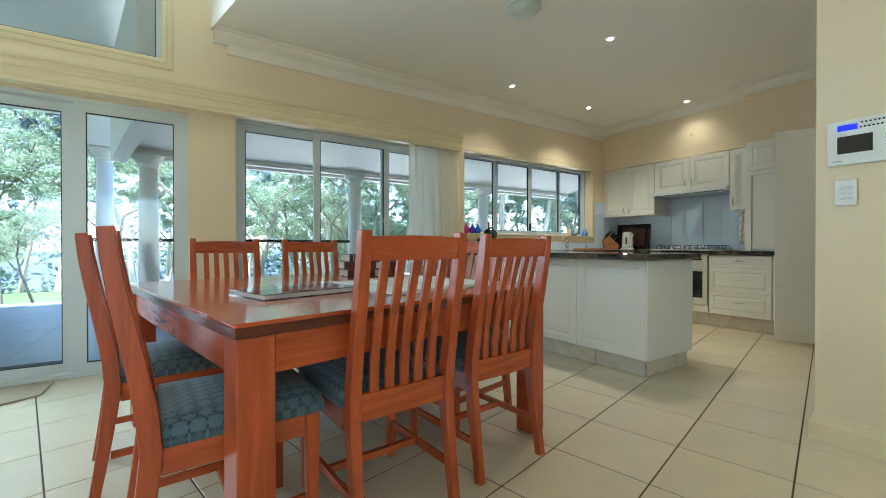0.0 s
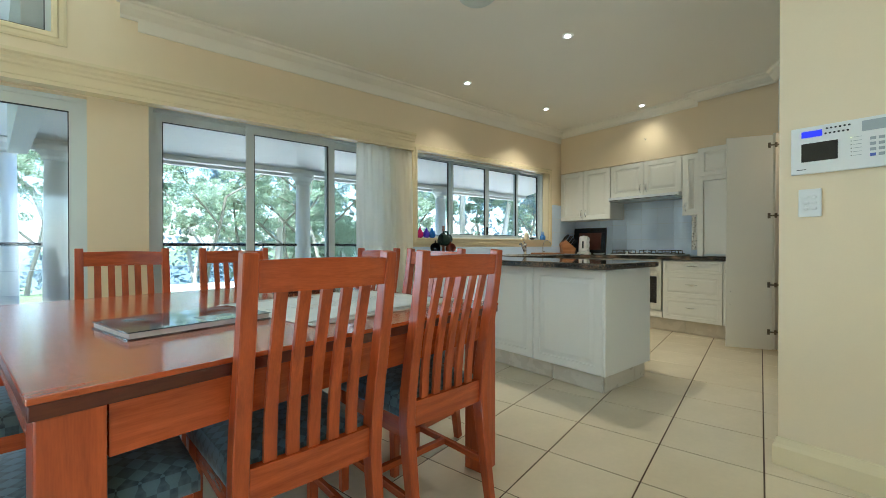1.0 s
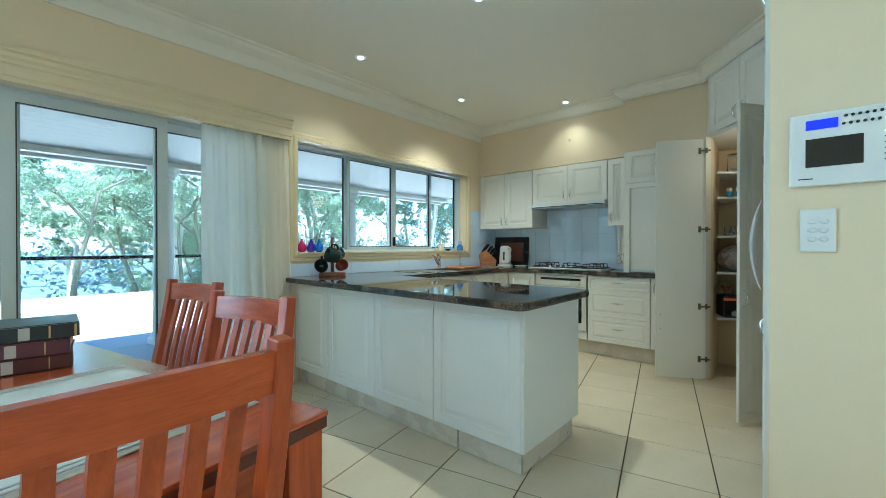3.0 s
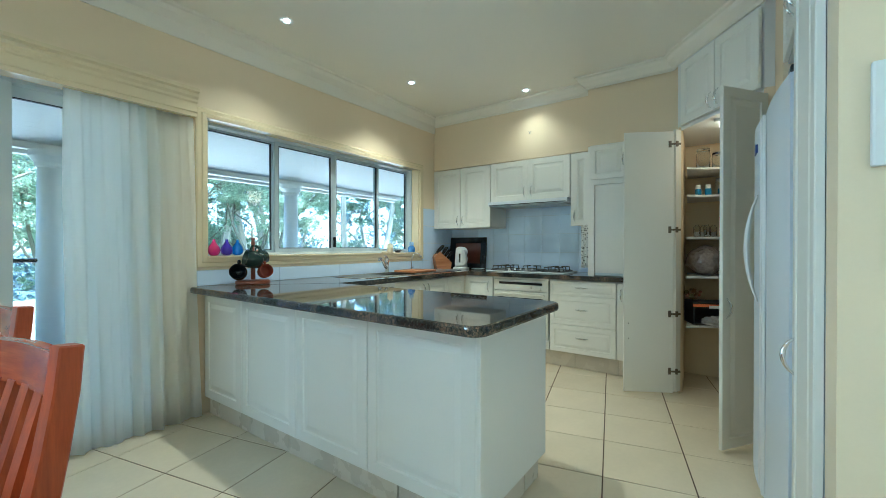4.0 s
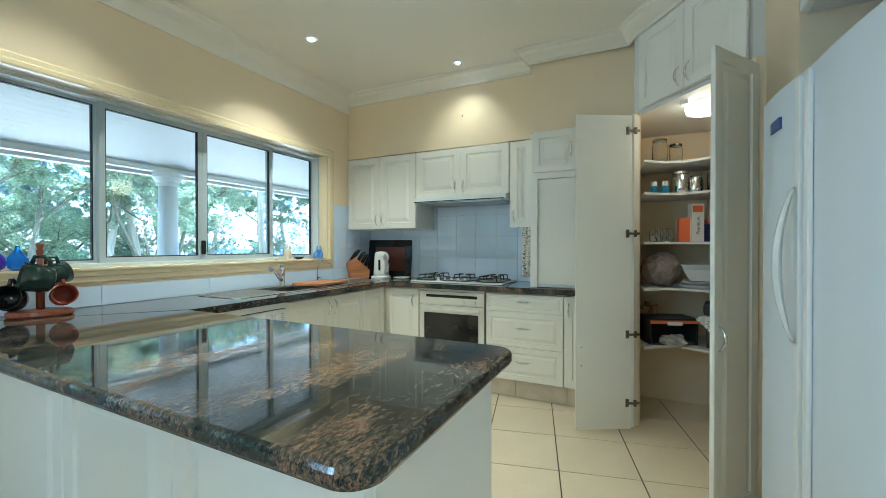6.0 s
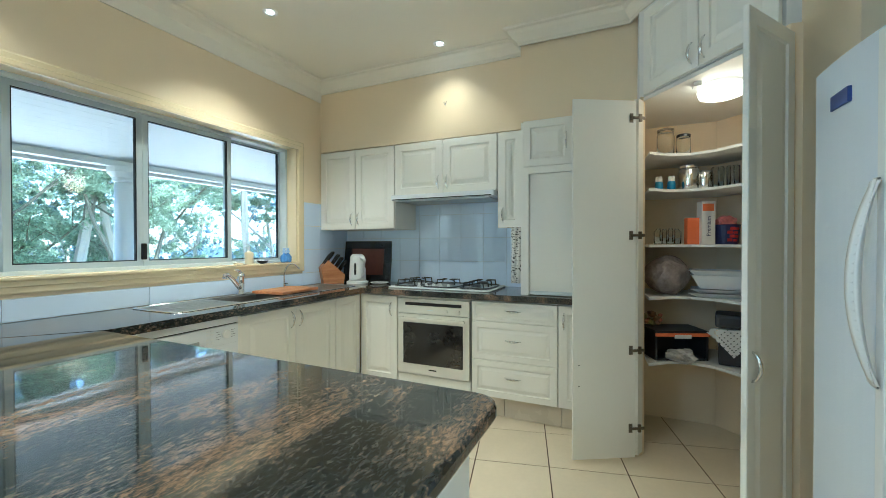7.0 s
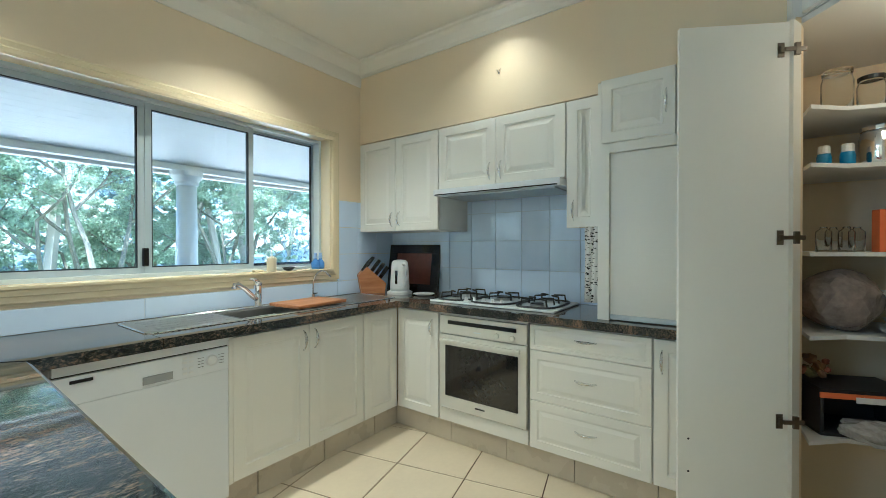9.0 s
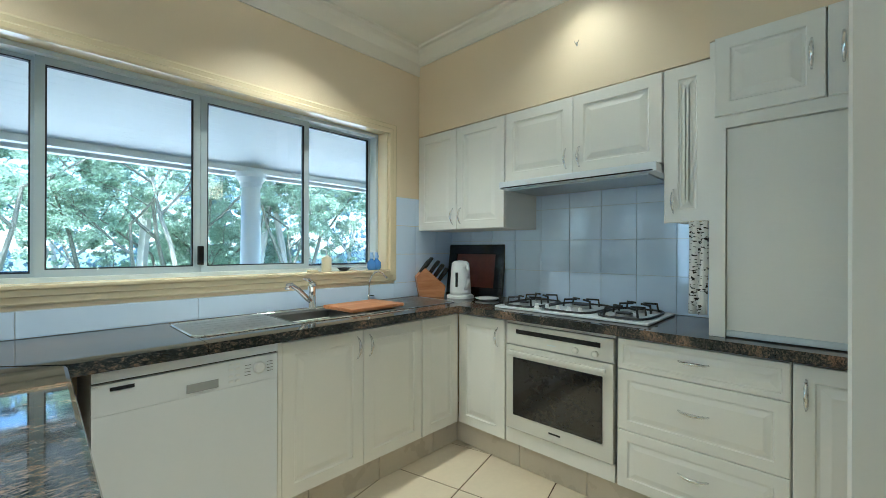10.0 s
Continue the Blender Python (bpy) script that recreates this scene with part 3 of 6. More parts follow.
for i in range(32):
    part("slat", box(0.057, 0.628, 0.02, 0.032, BENCH + 0.03 + i * 0.0254, BENCH + 0.0553 + i * 0.0254), WHITE, gar)
part("bottom_rail", box(0.057, 0.628, 0.014, 0.034, BENCH + 0.004, BENCH + 0.029, bevel=0.003), ALU, gar, "metal bottom rail of the roller door")
for x, kx in ((0.02, 0.29), (0.352, 0.04)):
    dr = part("door", panelled(0.328, 0.315, rail=0.05), WHITE, gar, at=pose(x, -0.019, 1.787))
    part("handle", bow(), CHROME, dr, "polished chrome bow handle", at=pose(kx, 0.001, 0.16), smooth=True)

# tiles on the range wall and behind the sink
def tiles(name, parent_label, rows, cols, w, h, place):
    back = thing(name, parent_label, "splashback", kind="structure")
    me = mesh_of("tile", box(0.0015, w - 0.0015, -0.006, 0, 0.0015, h - 0.0015, bevel=0.0012), WALLTILE)
    for r in range(rows):
        for c in range(cols):
            ob = new("tile", me)
            ob.parent = back
            ob.matrix_local = place(r, c)
    return back


sp = tiles("trim_splashback", "white glazed square tiles behind the range", 4, 9, 0.207, 0.207, lambda r, c: pose(EAST - 0.003, 3.995 - 0.207 * c, BENCH + 0.207 * r, 0, 0, -90))
part("grout", box(EAST - 0.003, EAST - 0.001, 2.11, 3.995, BENCH, BENCH + 0.83), WALLGROUT, sp)
sp = tiles("trim_sink_tiles", "white glazed tiles below and beside the window", 1, 5, 0.62, 0.107, lambda r, c: pose(2.955 + 0.62 * c, NORTH - 0.003, BENCH))
part("grout", box(2.955, 6.055, NORTH - 0.003, NORTH - 0.001, BENCH, BENCH + 0.108), WALLGROUT, sp)
me_tile = mesh_of("tile", box(0.0015, 0.2055, -0.006, 0, 0.0015, 0.2055, bevel=0.0012), WALLTILE)
for r in range(3):
    for c in range(3):
        ob = new("tile", me_tile)
        ob.parent = sp
        ob.matrix_local = pose(5.437 + 0.207 * c, NORTH - 0.003, BENCH + 0.108 + 0.207 * r)

# pantry on the diagonal
PX, PY, PA = 5.40, 1.335, 216.9
pan = thing("pantry", "white corner pantry cupboard with both doors open", "pantry")
part("side_wall", prism(bmesh.new(), [(5.40, 1.335), (5.384, 1.352), (6.055, 1.385), (6.055, 1.36), (5.44, 1.325)], 0.0, 2.115), CREAM, pan)
part("side_wall", prism(bmesh.new(), [(4.775, 0.852), (4.76, 0.84), (4.86, 0.10), (4.885, 0.10), (4.80, 0.83)], 0.0, 2.115), CREAM, pan)
part("side_wall", prism(bmesh.new(), [(6.058, 1.36), (6.058, 0.85), (6.04, 0.85), (6.04, 1.36)], 0.0, 2.115), CREAM, pan)
part("side_wall", prism(bmesh.new(), [(6.058, 0.85), (5.3, 0.10), (5.27, 0.10), (6.04, 0.86)], 0.0, 2.115), CREAM, pan)
part("side_wall", prism(bmesh.new(), [(5.3, 0.10), (4.86, 0.10), (4.86, 0.12), (5.3, 0.12)], 0.0, 2.115), CREAM, pan)
bm = prism(bmesh.new(), [(5.40, 1.335), (5.42, 1.36), (6.05, 1.37), (6.05, 0.84), (5.3, 0.11), (4.87, 0.11), (4.78, 0.85)], 2.09, 2.112)
part("top_panel", bm, WHITE_IN, pan)
curve = [(5.47, 1.30)] + [(5.47 + 0.32 * math.sin(s) ** 1.0 - 0.16 * (1 - math.cos(s * 1.0)) - 0.05 * s, 1.30 - 0.235 * s) for s in (0.5, 1.0, 1.5, 2.0, 2.5)] + [(4.94, 0.62)]
for z in (0.527, 0.927, 1.247, 1.587, 1.807):
    bm = prism(bmesh.new(), curve + [(4.93, 0.125), (5.27, 0.125), (6.035, 0.87), (6.035, 1.34)], z - 0.016, z)
    part("shelf", bm, WHITE_IN, pan)
for i, x in enumerate((0.02, 0.405)):
    dr = part("upper_door", panelled(0.38, 0.48), WHITE, pan, at=pose(PX, PY, 2.12, 0, 0, PA) @ pose(x, -0.02, 0))
    part("handle", bow(), CHROME, dr, "polished chrome bow handle", at=pose(0.345 if i == 0 else 0.035, 0.001, 0.08), smooth=True)
part("upper_body", prism(bmesh.new(), [(5.40, 1.335), (5.42, 1.36), (6.05, 1.38), (6.05, 0.05), (4.86, 0.05), (4.775, 0.85)], 2.116, 2.73), WHITE_IN, pan)
part("jamb", prism(bmesh.new(), [(5.40, 1.335), (5.335, 1.362), (5.345, 1.385), (5.41, 1.358)], 0.02, 2.09), WHITE, pan)
a1 = math.degrees(math.atan2(1.70 - 1.378, 5.128 - 5.307))
lf = part("door", panelled(0.37, 2.05), WHITE, pan, "open white pantry door leaf, plain inside", at=pose(5.325, 1.385, 0.02, 0, 0, a1) @ pose(0, 0.0, 0))
lf2 = part("door", panelled(0.37, 2.05), WHITE, pan, "open white panelled pantry door leaf", at=pose(4.74, 0.832, 0.02, 0, 0, math.degrees(math.atan2(1.042 - 0.832, 4.445 - 4.74))) @ pose(0.37, 0.0, 0, 0, 0, 180))
part("handle", bow(), CHROME, lf2, "polished chrome bow handle", at=pose(0.035, 0.001, 0.80), smooth=True)
for z in (0.17, 0.62, 1.28, 1.95):
    bm = bx(bmesh.new(), 0.018, 0.040, 0.0195, 0.0225, -0.026, 0.026, bevel=0.001)
    bx(bm, 0.022, 0.036, 0.0225, 0.030, -0.012, 0.012, bevel=0.003)
    bx(bm, -0.012, 0.022, 0.0245, 0.0325, -0.007, 0.007, bevel=0.002)
    bx(bm, -0.030, -0.012, 0.0215, 0.0325, -0.022, 0.022, bevel=0.002)
    bx(bm, -0.050, -0.030, 0.0215, 0.0295, -0.008, 0.008, bevel=0.002)
    part("hinge", bm, HINGE, lf, "dull metal concealed hinge", at=pose(0.0, 0.0, z))
# empty screw holes: their inner shade is drawn as small black discs
for z in (0.42, 0.54):
    part("screw_hole", lathe(bmesh.new(), [(0.004, 0), (0.004, 0.001), (0.002, 0.0012)], 10), RUBBER, lf, "black disc drawn for the shade of an empty screw hole", at=pose(0.335, 0.0192, z, -90, 0, 0))

# south run: fridge, tall cupboard, filler
frd = thing("fridge", "white side-by-side fridge with curved handles", "fridge")
part("cabinet_body", box(3.445, 4.31, 0.15, 0.80, 0.03, 1.755, bevel=0.006), FRIDGE, frd)


def FY(x):
    return 0.850 + 0.062 * (x - 3.44) / 0.87


def bowed_door(x0, x1, z0, z1):
    poly = [(x0, 0.805)] + [(x0 + (x1 - x0) * i / 10, FY(x0 + (x1 - x0) * i / 10) + 0.010 * math.sin(math.pi * i / 10)) for i in range(11)] + [(x1, 0.805)]
    return prism(bmesh.new(), poly, z0, z1)


for x0, x1, hx in ((3.952, 4.308, 3.985), (3.447, 3.948, 3.925)):
    dr = part("door", bowed_door(x0, x1, 0.06, 1.745), FRIDGE, frd, smooth=False)
    part("edge_strip", box(hx - 0.018, hx + 0.018, FY(hx) + 0.002, FY(hx) + 0.016, 0.09, 1.735, bevel=0.005), PLASTIC, dr, "white moulded edge strip")
    if hx > 3.95:
        hd = bmesh.new()
        outer = [(FY(hx) + 0.012 + 0.062 * math.sin(math.pi * i / 24) ** 0.75, 0.90 + 0.52 * i / 24) for i in range(25)]
        inner = [(FY(hx) + 0.012 + 0.040 * math.sin(math.pi * i / 24) ** 0.75, 0.90 + 0.52 * i / 24) for i in range(25)]
        rows_ = [[hd.verts.new((hx + sx, y, z)) for sx, (y, z) in ((-0.017, a), (0.017, a), (0.017, b), (-0.017, b))] for a, b in zip(outer[1:-1], inner[1:-1])]
        for a, b in zip(rows_, rows_[1:]):
            for k in range(4):
                hd.faces.new((a[k], a[(k + 1) % 4], b[(k + 1) % 4], b[k]))
        hd.faces.new(rows_[0])
        hd.faces.new(rows_[-1][::-1])
        bmesh.ops.recalc_face_normals(hd, faces=hd.faces[:])
        bmesh.ops.bevel(hd, geom=[e for e in hd.edges if abs(e.verts[0].co.x - e.verts[1].co.x) < 1e-6], offset=0.006, segments=2, affect="EDGES")
        part("handle", hd, PLASTIC, dr, "white moulded bow handle", smooth=True)
part("badge", box(4.11, 4.205, 0.90, 0.9165, 1.612, 1.652, bevel=0.002), surface("blue_badge", (0.03, 0.06, 0.25), 0.3), frd, "small dark blue display badge")
part("hinge_cover", box(3.455, 3.54, 0.70, 0.85, 1.747, 1.775, bevel=0.008), BLACK, frd, "dark top hinge cover")
tall = thing("tall_cabinet", "white tall cupboard with panelled door beside the fridge", "cabinet")
part("body", box(2.962, 3.375, 0.03, 0.829, 0.1, 2.72), WHITE_IN, tall)
for z0, z1, kz in ((0.13, 2.06, 0.70), (2.07, 2.62, 0.09)):
    dr = part("door", panelled(0.40, z1 - z0), WHITE, tall, at=pose(3.37, 0.85, z0, 0, 0, 180))
    part("handle", bow(), CHROME, dr, "polished chrome bow handle", at=pose(0.04, 0.001, kz), smooth=True)
part("kick", box(2.97, 3.37, 0.79, 0.80, 0.003, 0.1), KICK, tall)
ov = thing("over_fridge_cabinet", "white two-door cupboard above the fridge recess", "cabinet")
part("body", box(3.378, 4.338, 0.03, 0.78, 2.08, 2.72), WHITE_IN, ov)
for i, x in enumerate((3.857, 4.336)):
    dr = part("door", panelled(0.475, 0.52), WHITE, ov, at=pose(x, 0.80, 2.09, 0, 0, 180))
    part("handle", bow(), CHROME, dr, "polished chrome bow handle", at=pose(0.035 if i == 0 else 0.44, 0.001, 0.09), smooth=True)

# ---- dining table and chairs ----
TA = 12.2
TC = pose(0.9195, 2.2006, 0, 0, 0, TA)
TI = pose(0.89, 2.17, 0, 0, 0, 13.5)  # what lies on the table
tab = thing("dining_table", "square red-brown timber dining table with thick square legs", "table", TC)
part("tabletop", box(-0.755, 0.755, -0.75, 0.90, 0.738, 0.75, bevel=0.003), WOOD_TOP, tab)
# edge band in a darker timber colour than the top
part("top_edge", box(-0.753, 0.753, -0.748, 0.898, 0.7085, 0.7375, bevel=0.003), WOOD_EDGE, tab, "dark red-brown table edge")
for sd in (-1, 1):
    part("apron", box(-0.64, 0.64, 0.075 + sd * 0.79 - 0.012, 0.075 + sd * 0.79 + 0.012, 0.60, 0.708), WOOD_X, tab)
    part("apron", box(sd * 0.72 - 0.012, sd * 0.72 + 0.012, -0.64, 0.79, 0.60, 0.708), WOOD_Y, tab)
    for q in (-1, 1):
        part("leg", box(sd * 0.695 - 0.05, sd * 0.695 + 0.05, 0.075 + q * 0.765 - 0.05, 0.075 + q * 0.765 + 0.05, 0.003, 0.708, bevel=0.004), WOOD_Z, tab)

ch = thing("dining_chair", "red-brown timber dining chair with slatted back and patterned teal seat", "chair", pose(0, 0, -50), "chairs round the table")
bm = bx(bmesh.new(), -0.222, 0.222, -0.185, 0.24, 0.415, 0.475)
bmesh.ops.subdivide_edges(bm, edges=bm.edges[:], cuts=4, use_grid_fill=True)
for v in bm.verts:
    e = max(abs(v.co.x) / 0.222, abs(v.co.y - 0.0275) / 0.2125)
    if v.co.z > 0.44:
        v.co.z += 0.026 * (1 - e ** 3)
    v.co.x *= 1 - 0.06 * (0.24 - v.co.y) / 0.43
    if e > 0.98 and v.co.z > 0.46:
        v.co.x *= 0.965
        v.co.y = 0.0275 + (v.co.y - 0.0275) * 0.965
part("seat", bm, CLOTH, ch, "teal upholstered seat with a scale pattern", smooth=True)
part("front_rail", box(-0.205, 0.205, 0.205, 0.228, 0.345, 0.414, bevel=0.002), WOOD_X, ch)


def back_at(z):
    """How far behind the seat's middle the back stands at a height."""
    u = min(1.0, max(0.0, (z - 0.40) / 0.595))
    return -0.205 - 0.058 * max(0, (0.42 - z) / 0.42) ** 1.2 - 0.09 * (u * u * (3 - 2 * u) * 0.7 + u * 0.3)


heights = [0.002, 0.10, 0.20, 0.30, 0.40, 0.50, 0.60, 0.70, 0.80, 0.90, 0.975]
for sd in (-1, 1):
    post = bar(bmesh.new(), [(sd * 0.197, back_at(z), z) for z in heights], [0.034, 0.035, 0.036, 0.038, 0.040, 0.040, 0.040, 0.039, 0.038, 0.037, 0.036], [0.034, 0.038, 0.042, 0.047, 0.050, 0.050, 0.047, 0.044, 0.041, 0.039, 0.037])
    bmesh.ops.bevel(post, geom=post.edges[:], offset=0.003, segments=1, affect="EDGES")
    part("back_post", post, WOOD_Z, ch)
    leg = bar(bmesh.new(), [(sd * 0.203, 0.205, 0.002), (sd * 0.203, 0.205, 0.414)], [0.032, 0.042], [0.032, 0.042])
    bmesh.ops.bevel(leg, geom=leg.edges[:], offset=0.003, segments=1, affect="EDGES")
    part("front_leg", leg, WOOD_Z, ch)
    part("side_rail", box(sd * 0.194 - 0.011, sd * 0.194 + 0.011, -0.185, 0.188, 0.345, 0.414, bevel=0.002), WOOD_Y, ch)
    part("side_stretcher", box(sd * 0.20 - 0.009, sd * 0.20 + 0.009, -0.215, 0.19, 0.138, 0.164, bevel=0.002), WOOD_Y, ch)
part("cross_stretcher", box(-0.192, 0.192, -0.01, 0.012, 0.139, 0.163, bevel=0.002), WOOD_X, ch)


def back_rail(z0, z1, sag, rise):
    """A rail between the posts, bowed backwards by sag, its upper edge arched by rise."""
    bm = bmesh.new()
    rings = []
    for i in range(11):
        x, q = -0.18 + 0.036 * i, math.sin(math.pi * i / 10)
        rings.append([bm.verts.new((x, back_at(z) - sag * q + o, z + (rise * q if z == z1 else 0))) for o, z in ((-0.012, z0), (0.012, z0), (0.012, z1), (-0.012, z1))])
    for a, b in zip(rings, rings[1:]):
        for k in range(4):
            bm.faces.new((a[k], a[(k + 1) % 4], b[(k + 1) % 4], b[k]))
    bm.faces.new(rings[0][::-1])
    bm.faces.new(rings[-1])
    return bm


part("top_rail", back_rail(0.885, 0.957, 0.016, 0.004), WOOD_X, ch)
part("lower_rail", back_rail(0.385, 0.470, 0.006, 0.0), WOOD_X, ch)
for i in range(5):
    x = -0.120 + 0.060 * i
    q = math.cos(x / 0.18 * 1.4)
    pts = [(x, back_at(z) - 0.014 * q * (z - 0.35) + 0.014 * math.sin(math.pi * (z - 0.46) / 0.43), z) for z in (0.462, 0.53, 0.60, 0.67, 0.74, 0.81, 0.89)]
    part("slat", bar(bmesh.new(), pts, [0.034, 0.033, 0.032, 0.031, 0.030, 0.030, 0.030], 0.013), WOOD_Z, ch)
for x, y, a in ((-0.195, -0.565, -8), (0.355, -0.58, -7.5), (-0.265, 0.74, 172), (0.30, 0.70, 171), (-0.665, -0.42, -98), (-0.67, 0.30, -96), (0.60, -0.252, 90), (0.80, 0.442, 90)):
    copy_thing(ch, TC @ pose(x, y, 0, 0, 0, a) @ Matrix.Diagonal((0.94, 1.0, 1.02, 1)))
for o in (*ch.children_recursive, ch):
    bpy.data.objects.remove(o)

# curtain gathered at the end of the doors
bm = bmesh.new()
cols, rowsn = 90, 10
grid = []
for j in range(rowsn + 1):
    z = 0.012 + (2.075 - 0.012) * j / rowsn
    grid.append([bm.verts.new((2.27 + (0.64 + 0.05 * (1 - j / rowsn)) * i / cols + 0.006 * math.sin(3 * z + i), 3.95 + (0.020 * math.sin(i * 0.40 + 1.5 * math.sin(i * 0.11)) + 0.006 * math.sin(i * 0.9 + 2)) * (1.25 - 0.85 * j / rowsn) + 0.005 * math.sin(2.5 * z + i * 0.3), z)) for i in range(cols + 1)])
for a, b in zip(grid, grid[1:]):
    for i in range(cols):
        bm.faces.new((a[i], a[i + 1], b[i + 1], b[i]))
cur = solo("curtain", bm, SHEER, "white sheer floor-length curtain drawn to one side", "curtain", smooth=True)
so = cur.modifiers.new("thickness", "SOLIDIFY")
so.thickness = 0.002


# ---- downlights ----
def downlight(x, y, power, beam):
    d = thing("downlight", "white recessed ceiling downlight, switched on", "downlight", pose(x, y, CEILING), "downlights")
    part("rim", lathe(bmesh.new(), [(0.046, -0.001), (0.046, -0.004), (0.040, -0.006), (0.030, -0.004), (0.030, -0.001)], 20), PLASTIC, d)
    part("bulb", lathe(bmesh.new(), [(0.020, -0.0015), (0.020, -0.004), (0.012, -0.006)], 16), DOWN_ON, d, "glowing halogen bulb")
    l = new("downlight_beam", bpy.data.lights.new("downlight_beam", "SPOT"))
    l.data.energy, l.data.spot_size, l.data.spot_blend, l.data.shadow_soft_size, l.data.color = power, radians(beam), 1.0, 0.03, (1.0, 0.83, 0.6)
    l.matrix_world = pose(x, y, CEILING - 0.015)


for x, y, power, beam in ((3.33, 3.51, 9, 112), (4.64, 3.49, 19, 114), (5.45, 2.68, 3.4, 120), (3.33, 2.29, 14, 124)):
    downlight(x, y, power, beam)

# ---- outside ----
GRASS = surface("dry_grass_ground", (0.09, 0.13, 0.05), 0.95, vary=0.35, scale=0.3, fine=8, bump=0.2)
DECKM = surface("grey_veranda_paving", (0.21, 0.25, 0.29), 0.6, vary=0.08, scale=1.5, fine=40, bump=0.05)
BARK = surface("pale_gum_bark", (0.50, 0.46, 0.40), 0.85, vary=0.25, scale=1.2, fine=9, bump=0.1, stretch=(1, 1, 0.25))

TWIG = surface("brown_shrub_bark", (0.16, 0.15, 0.11), 0.9, vary=0.25, scale=2, fine=20, bump=0.1)


def leafy(name, colour):
    m, n, l, p = nodes_of(name)
    info = n.new("ShaderNodeNewGeometry")
    r = n.new("ShaderNodeMapRange")
    r.inputs[3].default_value, r.inputs[4].default_value = 0.6, 1.5
    l.new(info.outputs["Random Per Island"], r.inputs[0])
    s = n.new("ShaderNodeVectorMath")
    s.operation = "SCALE"
    s.inputs[0].default_value = colour
    l.new(r.outputs[0], s.inputs["Scale"])
    l.new(s.outputs[0], p.inputs["Base Color"])
    p.inputs["Roughness"].default_value = 0.6
    t, mx = n.new("ShaderNodeBsdfTranslucent"), n.new("ShaderNodeMixShader")
    l.new(s.outputs[0], t.inputs[0])
    mx.inputs[0].default_value = 0.45
    l.new(p.outputs[0], mx.inputs[1])
    l.new(t.outputs[0], mx.inputs[2])
    l.new(mx.outputs[0], n["Material Output"].inputs[0])
    return m


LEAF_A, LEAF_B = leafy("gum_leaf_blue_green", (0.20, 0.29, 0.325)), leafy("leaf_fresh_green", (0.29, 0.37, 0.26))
# distance haze is put into this muted blue leaf colour
LEAF_C = leafy("far_hazed_leaf", (0.105, 0.155, 0.185))


def fall(y):
    return -0.35 - 7.0 * min(1.0, max(0.0, (y - 16) / 12)) ** 1.2


bm = bmesh.new()
ys = [7.4, 10, 13, 16, 17, 18, 19, 20, 22, 24, 26, 28, 40, 80, 200, 900]
rowsg = [[bm.verts.new((x, y, fall(y))) for x in (-900, -60, -20, 0, 20, 60, 900)] for y in ys]
for a, b in zip(rowsg, rowsg[1:]):
    for i in range(6):
        bm.faces.new((a[i], a[i + 1], b[i + 1], b[i]))
solo("ground", bm, GRASS, "dry grassy ground falling away beyond the veranda", "ground", kind="structure")
solo("road_driveway", box(0.6, 60, 7.46, 15.0, -0.40, -0.15), surface("pale_concrete", (0.60, 0.58, 0.54), 0.85, vary=0.12, scale=0.4, fine=12, bump=0.08), "pale sunlit concrete driveway beyond the veranda", "driveway", kind="structure")
deck = thing("pavement_veranda", "grey paved veranda floor", "veranda floor", kind="structure")
for i in range(13):
    for j in range(4 if i > 6 else 7):
        part("paver", box(-6 + i * 1.0, -5.006 + i * 1.0, 4.225 + j * 0.8, 5.019 + j * 0.8, -0.06, -0.02), DECKM, deck)
part("bed", prism(bx(bmesh.new(), -6.2, 7.2, 4.22, 7.45, -1.3, -0.062), [(-6.2, 7.45), (1.0, 7.45), (1.0, 9.85), (-6.2, 9.85)], -1.3, -0.062), surface("joint_grey", (0.15, 0.15, 0.15), 0.9), deck)
def skew(y):
    """West edge of the low veranda roof, slanting away from the house."""
    return 0.11 - 0.175 * (y - 4.23)


rf = thing("veranda_roof", "white lined veranda ceiling with beam", "veranda roof")
bm = bmesh.new()
for i in range(23):
    y0, y1 = 4.23 + i * 0.105, 4.23 + i * 0.105 + 0.1035
    z = lambda y: 2.62 - (y - 4.23) * 0.178
    vs = [bm.verts.new((x, y, z(y) + o)) for o in (0, 0.02) for x, y in ((skew(y0), y0), (8, y0), (8, y1), (skew(y1), y1))]
    for q in ((0, 1, 2, 3), (4, 7, 6, 5), (0, 4, 5, 1), (1, 5, 6, 2), (2, 6, 7, 3), (3, 7, 4, 0)):
        bm.faces.new([vs[k] for k in q])
part("lining_boards", bm, SOFFIT, rf)
bm = bmesh.new()
vs = [bm.verts.new((x, y, 2.645 - (y - 4.23) * 0.178 + o)) for o in (0, 0.08) for x, y in ((skew(4.23), 4.23), (8, 4.23), (8, 6.75), (skew(6.75), 6.75))]
for q in ((0, 1, 2, 3), (4, 7, 6, 5), (0, 4, 5, 1), (1, 5, 6, 2), (2, 6, 7, 3), (3, 7, 4, 0)):
    bm.faces.new([vs[k] for k in q])
part("roof_sheet", bm, SOFFIT, rf)
part("beam", box(skew(6.6), 8, 6.60, 6.70, 2.13, 2.195), SOFFIT, rf)
part("gutter", box(skew(6.75), 8, 6.76, 6.86, 2.10, 2.20), SOFFIT, rf)
gb = thing("gable_roof", "white lined sloping ceiling over the entry side of the veranda", "veranda roof")
bm = bmesh.new()
vs = [bm.verts.new((x, y, 3.92 - (y - 4.23) * 0.25 + o)) for o in (0, 0.1) for x, y in ((-7, 4.23), (skew(4.23), 4.23), (skew(8.3), 8.3), (-7, 8.3))]
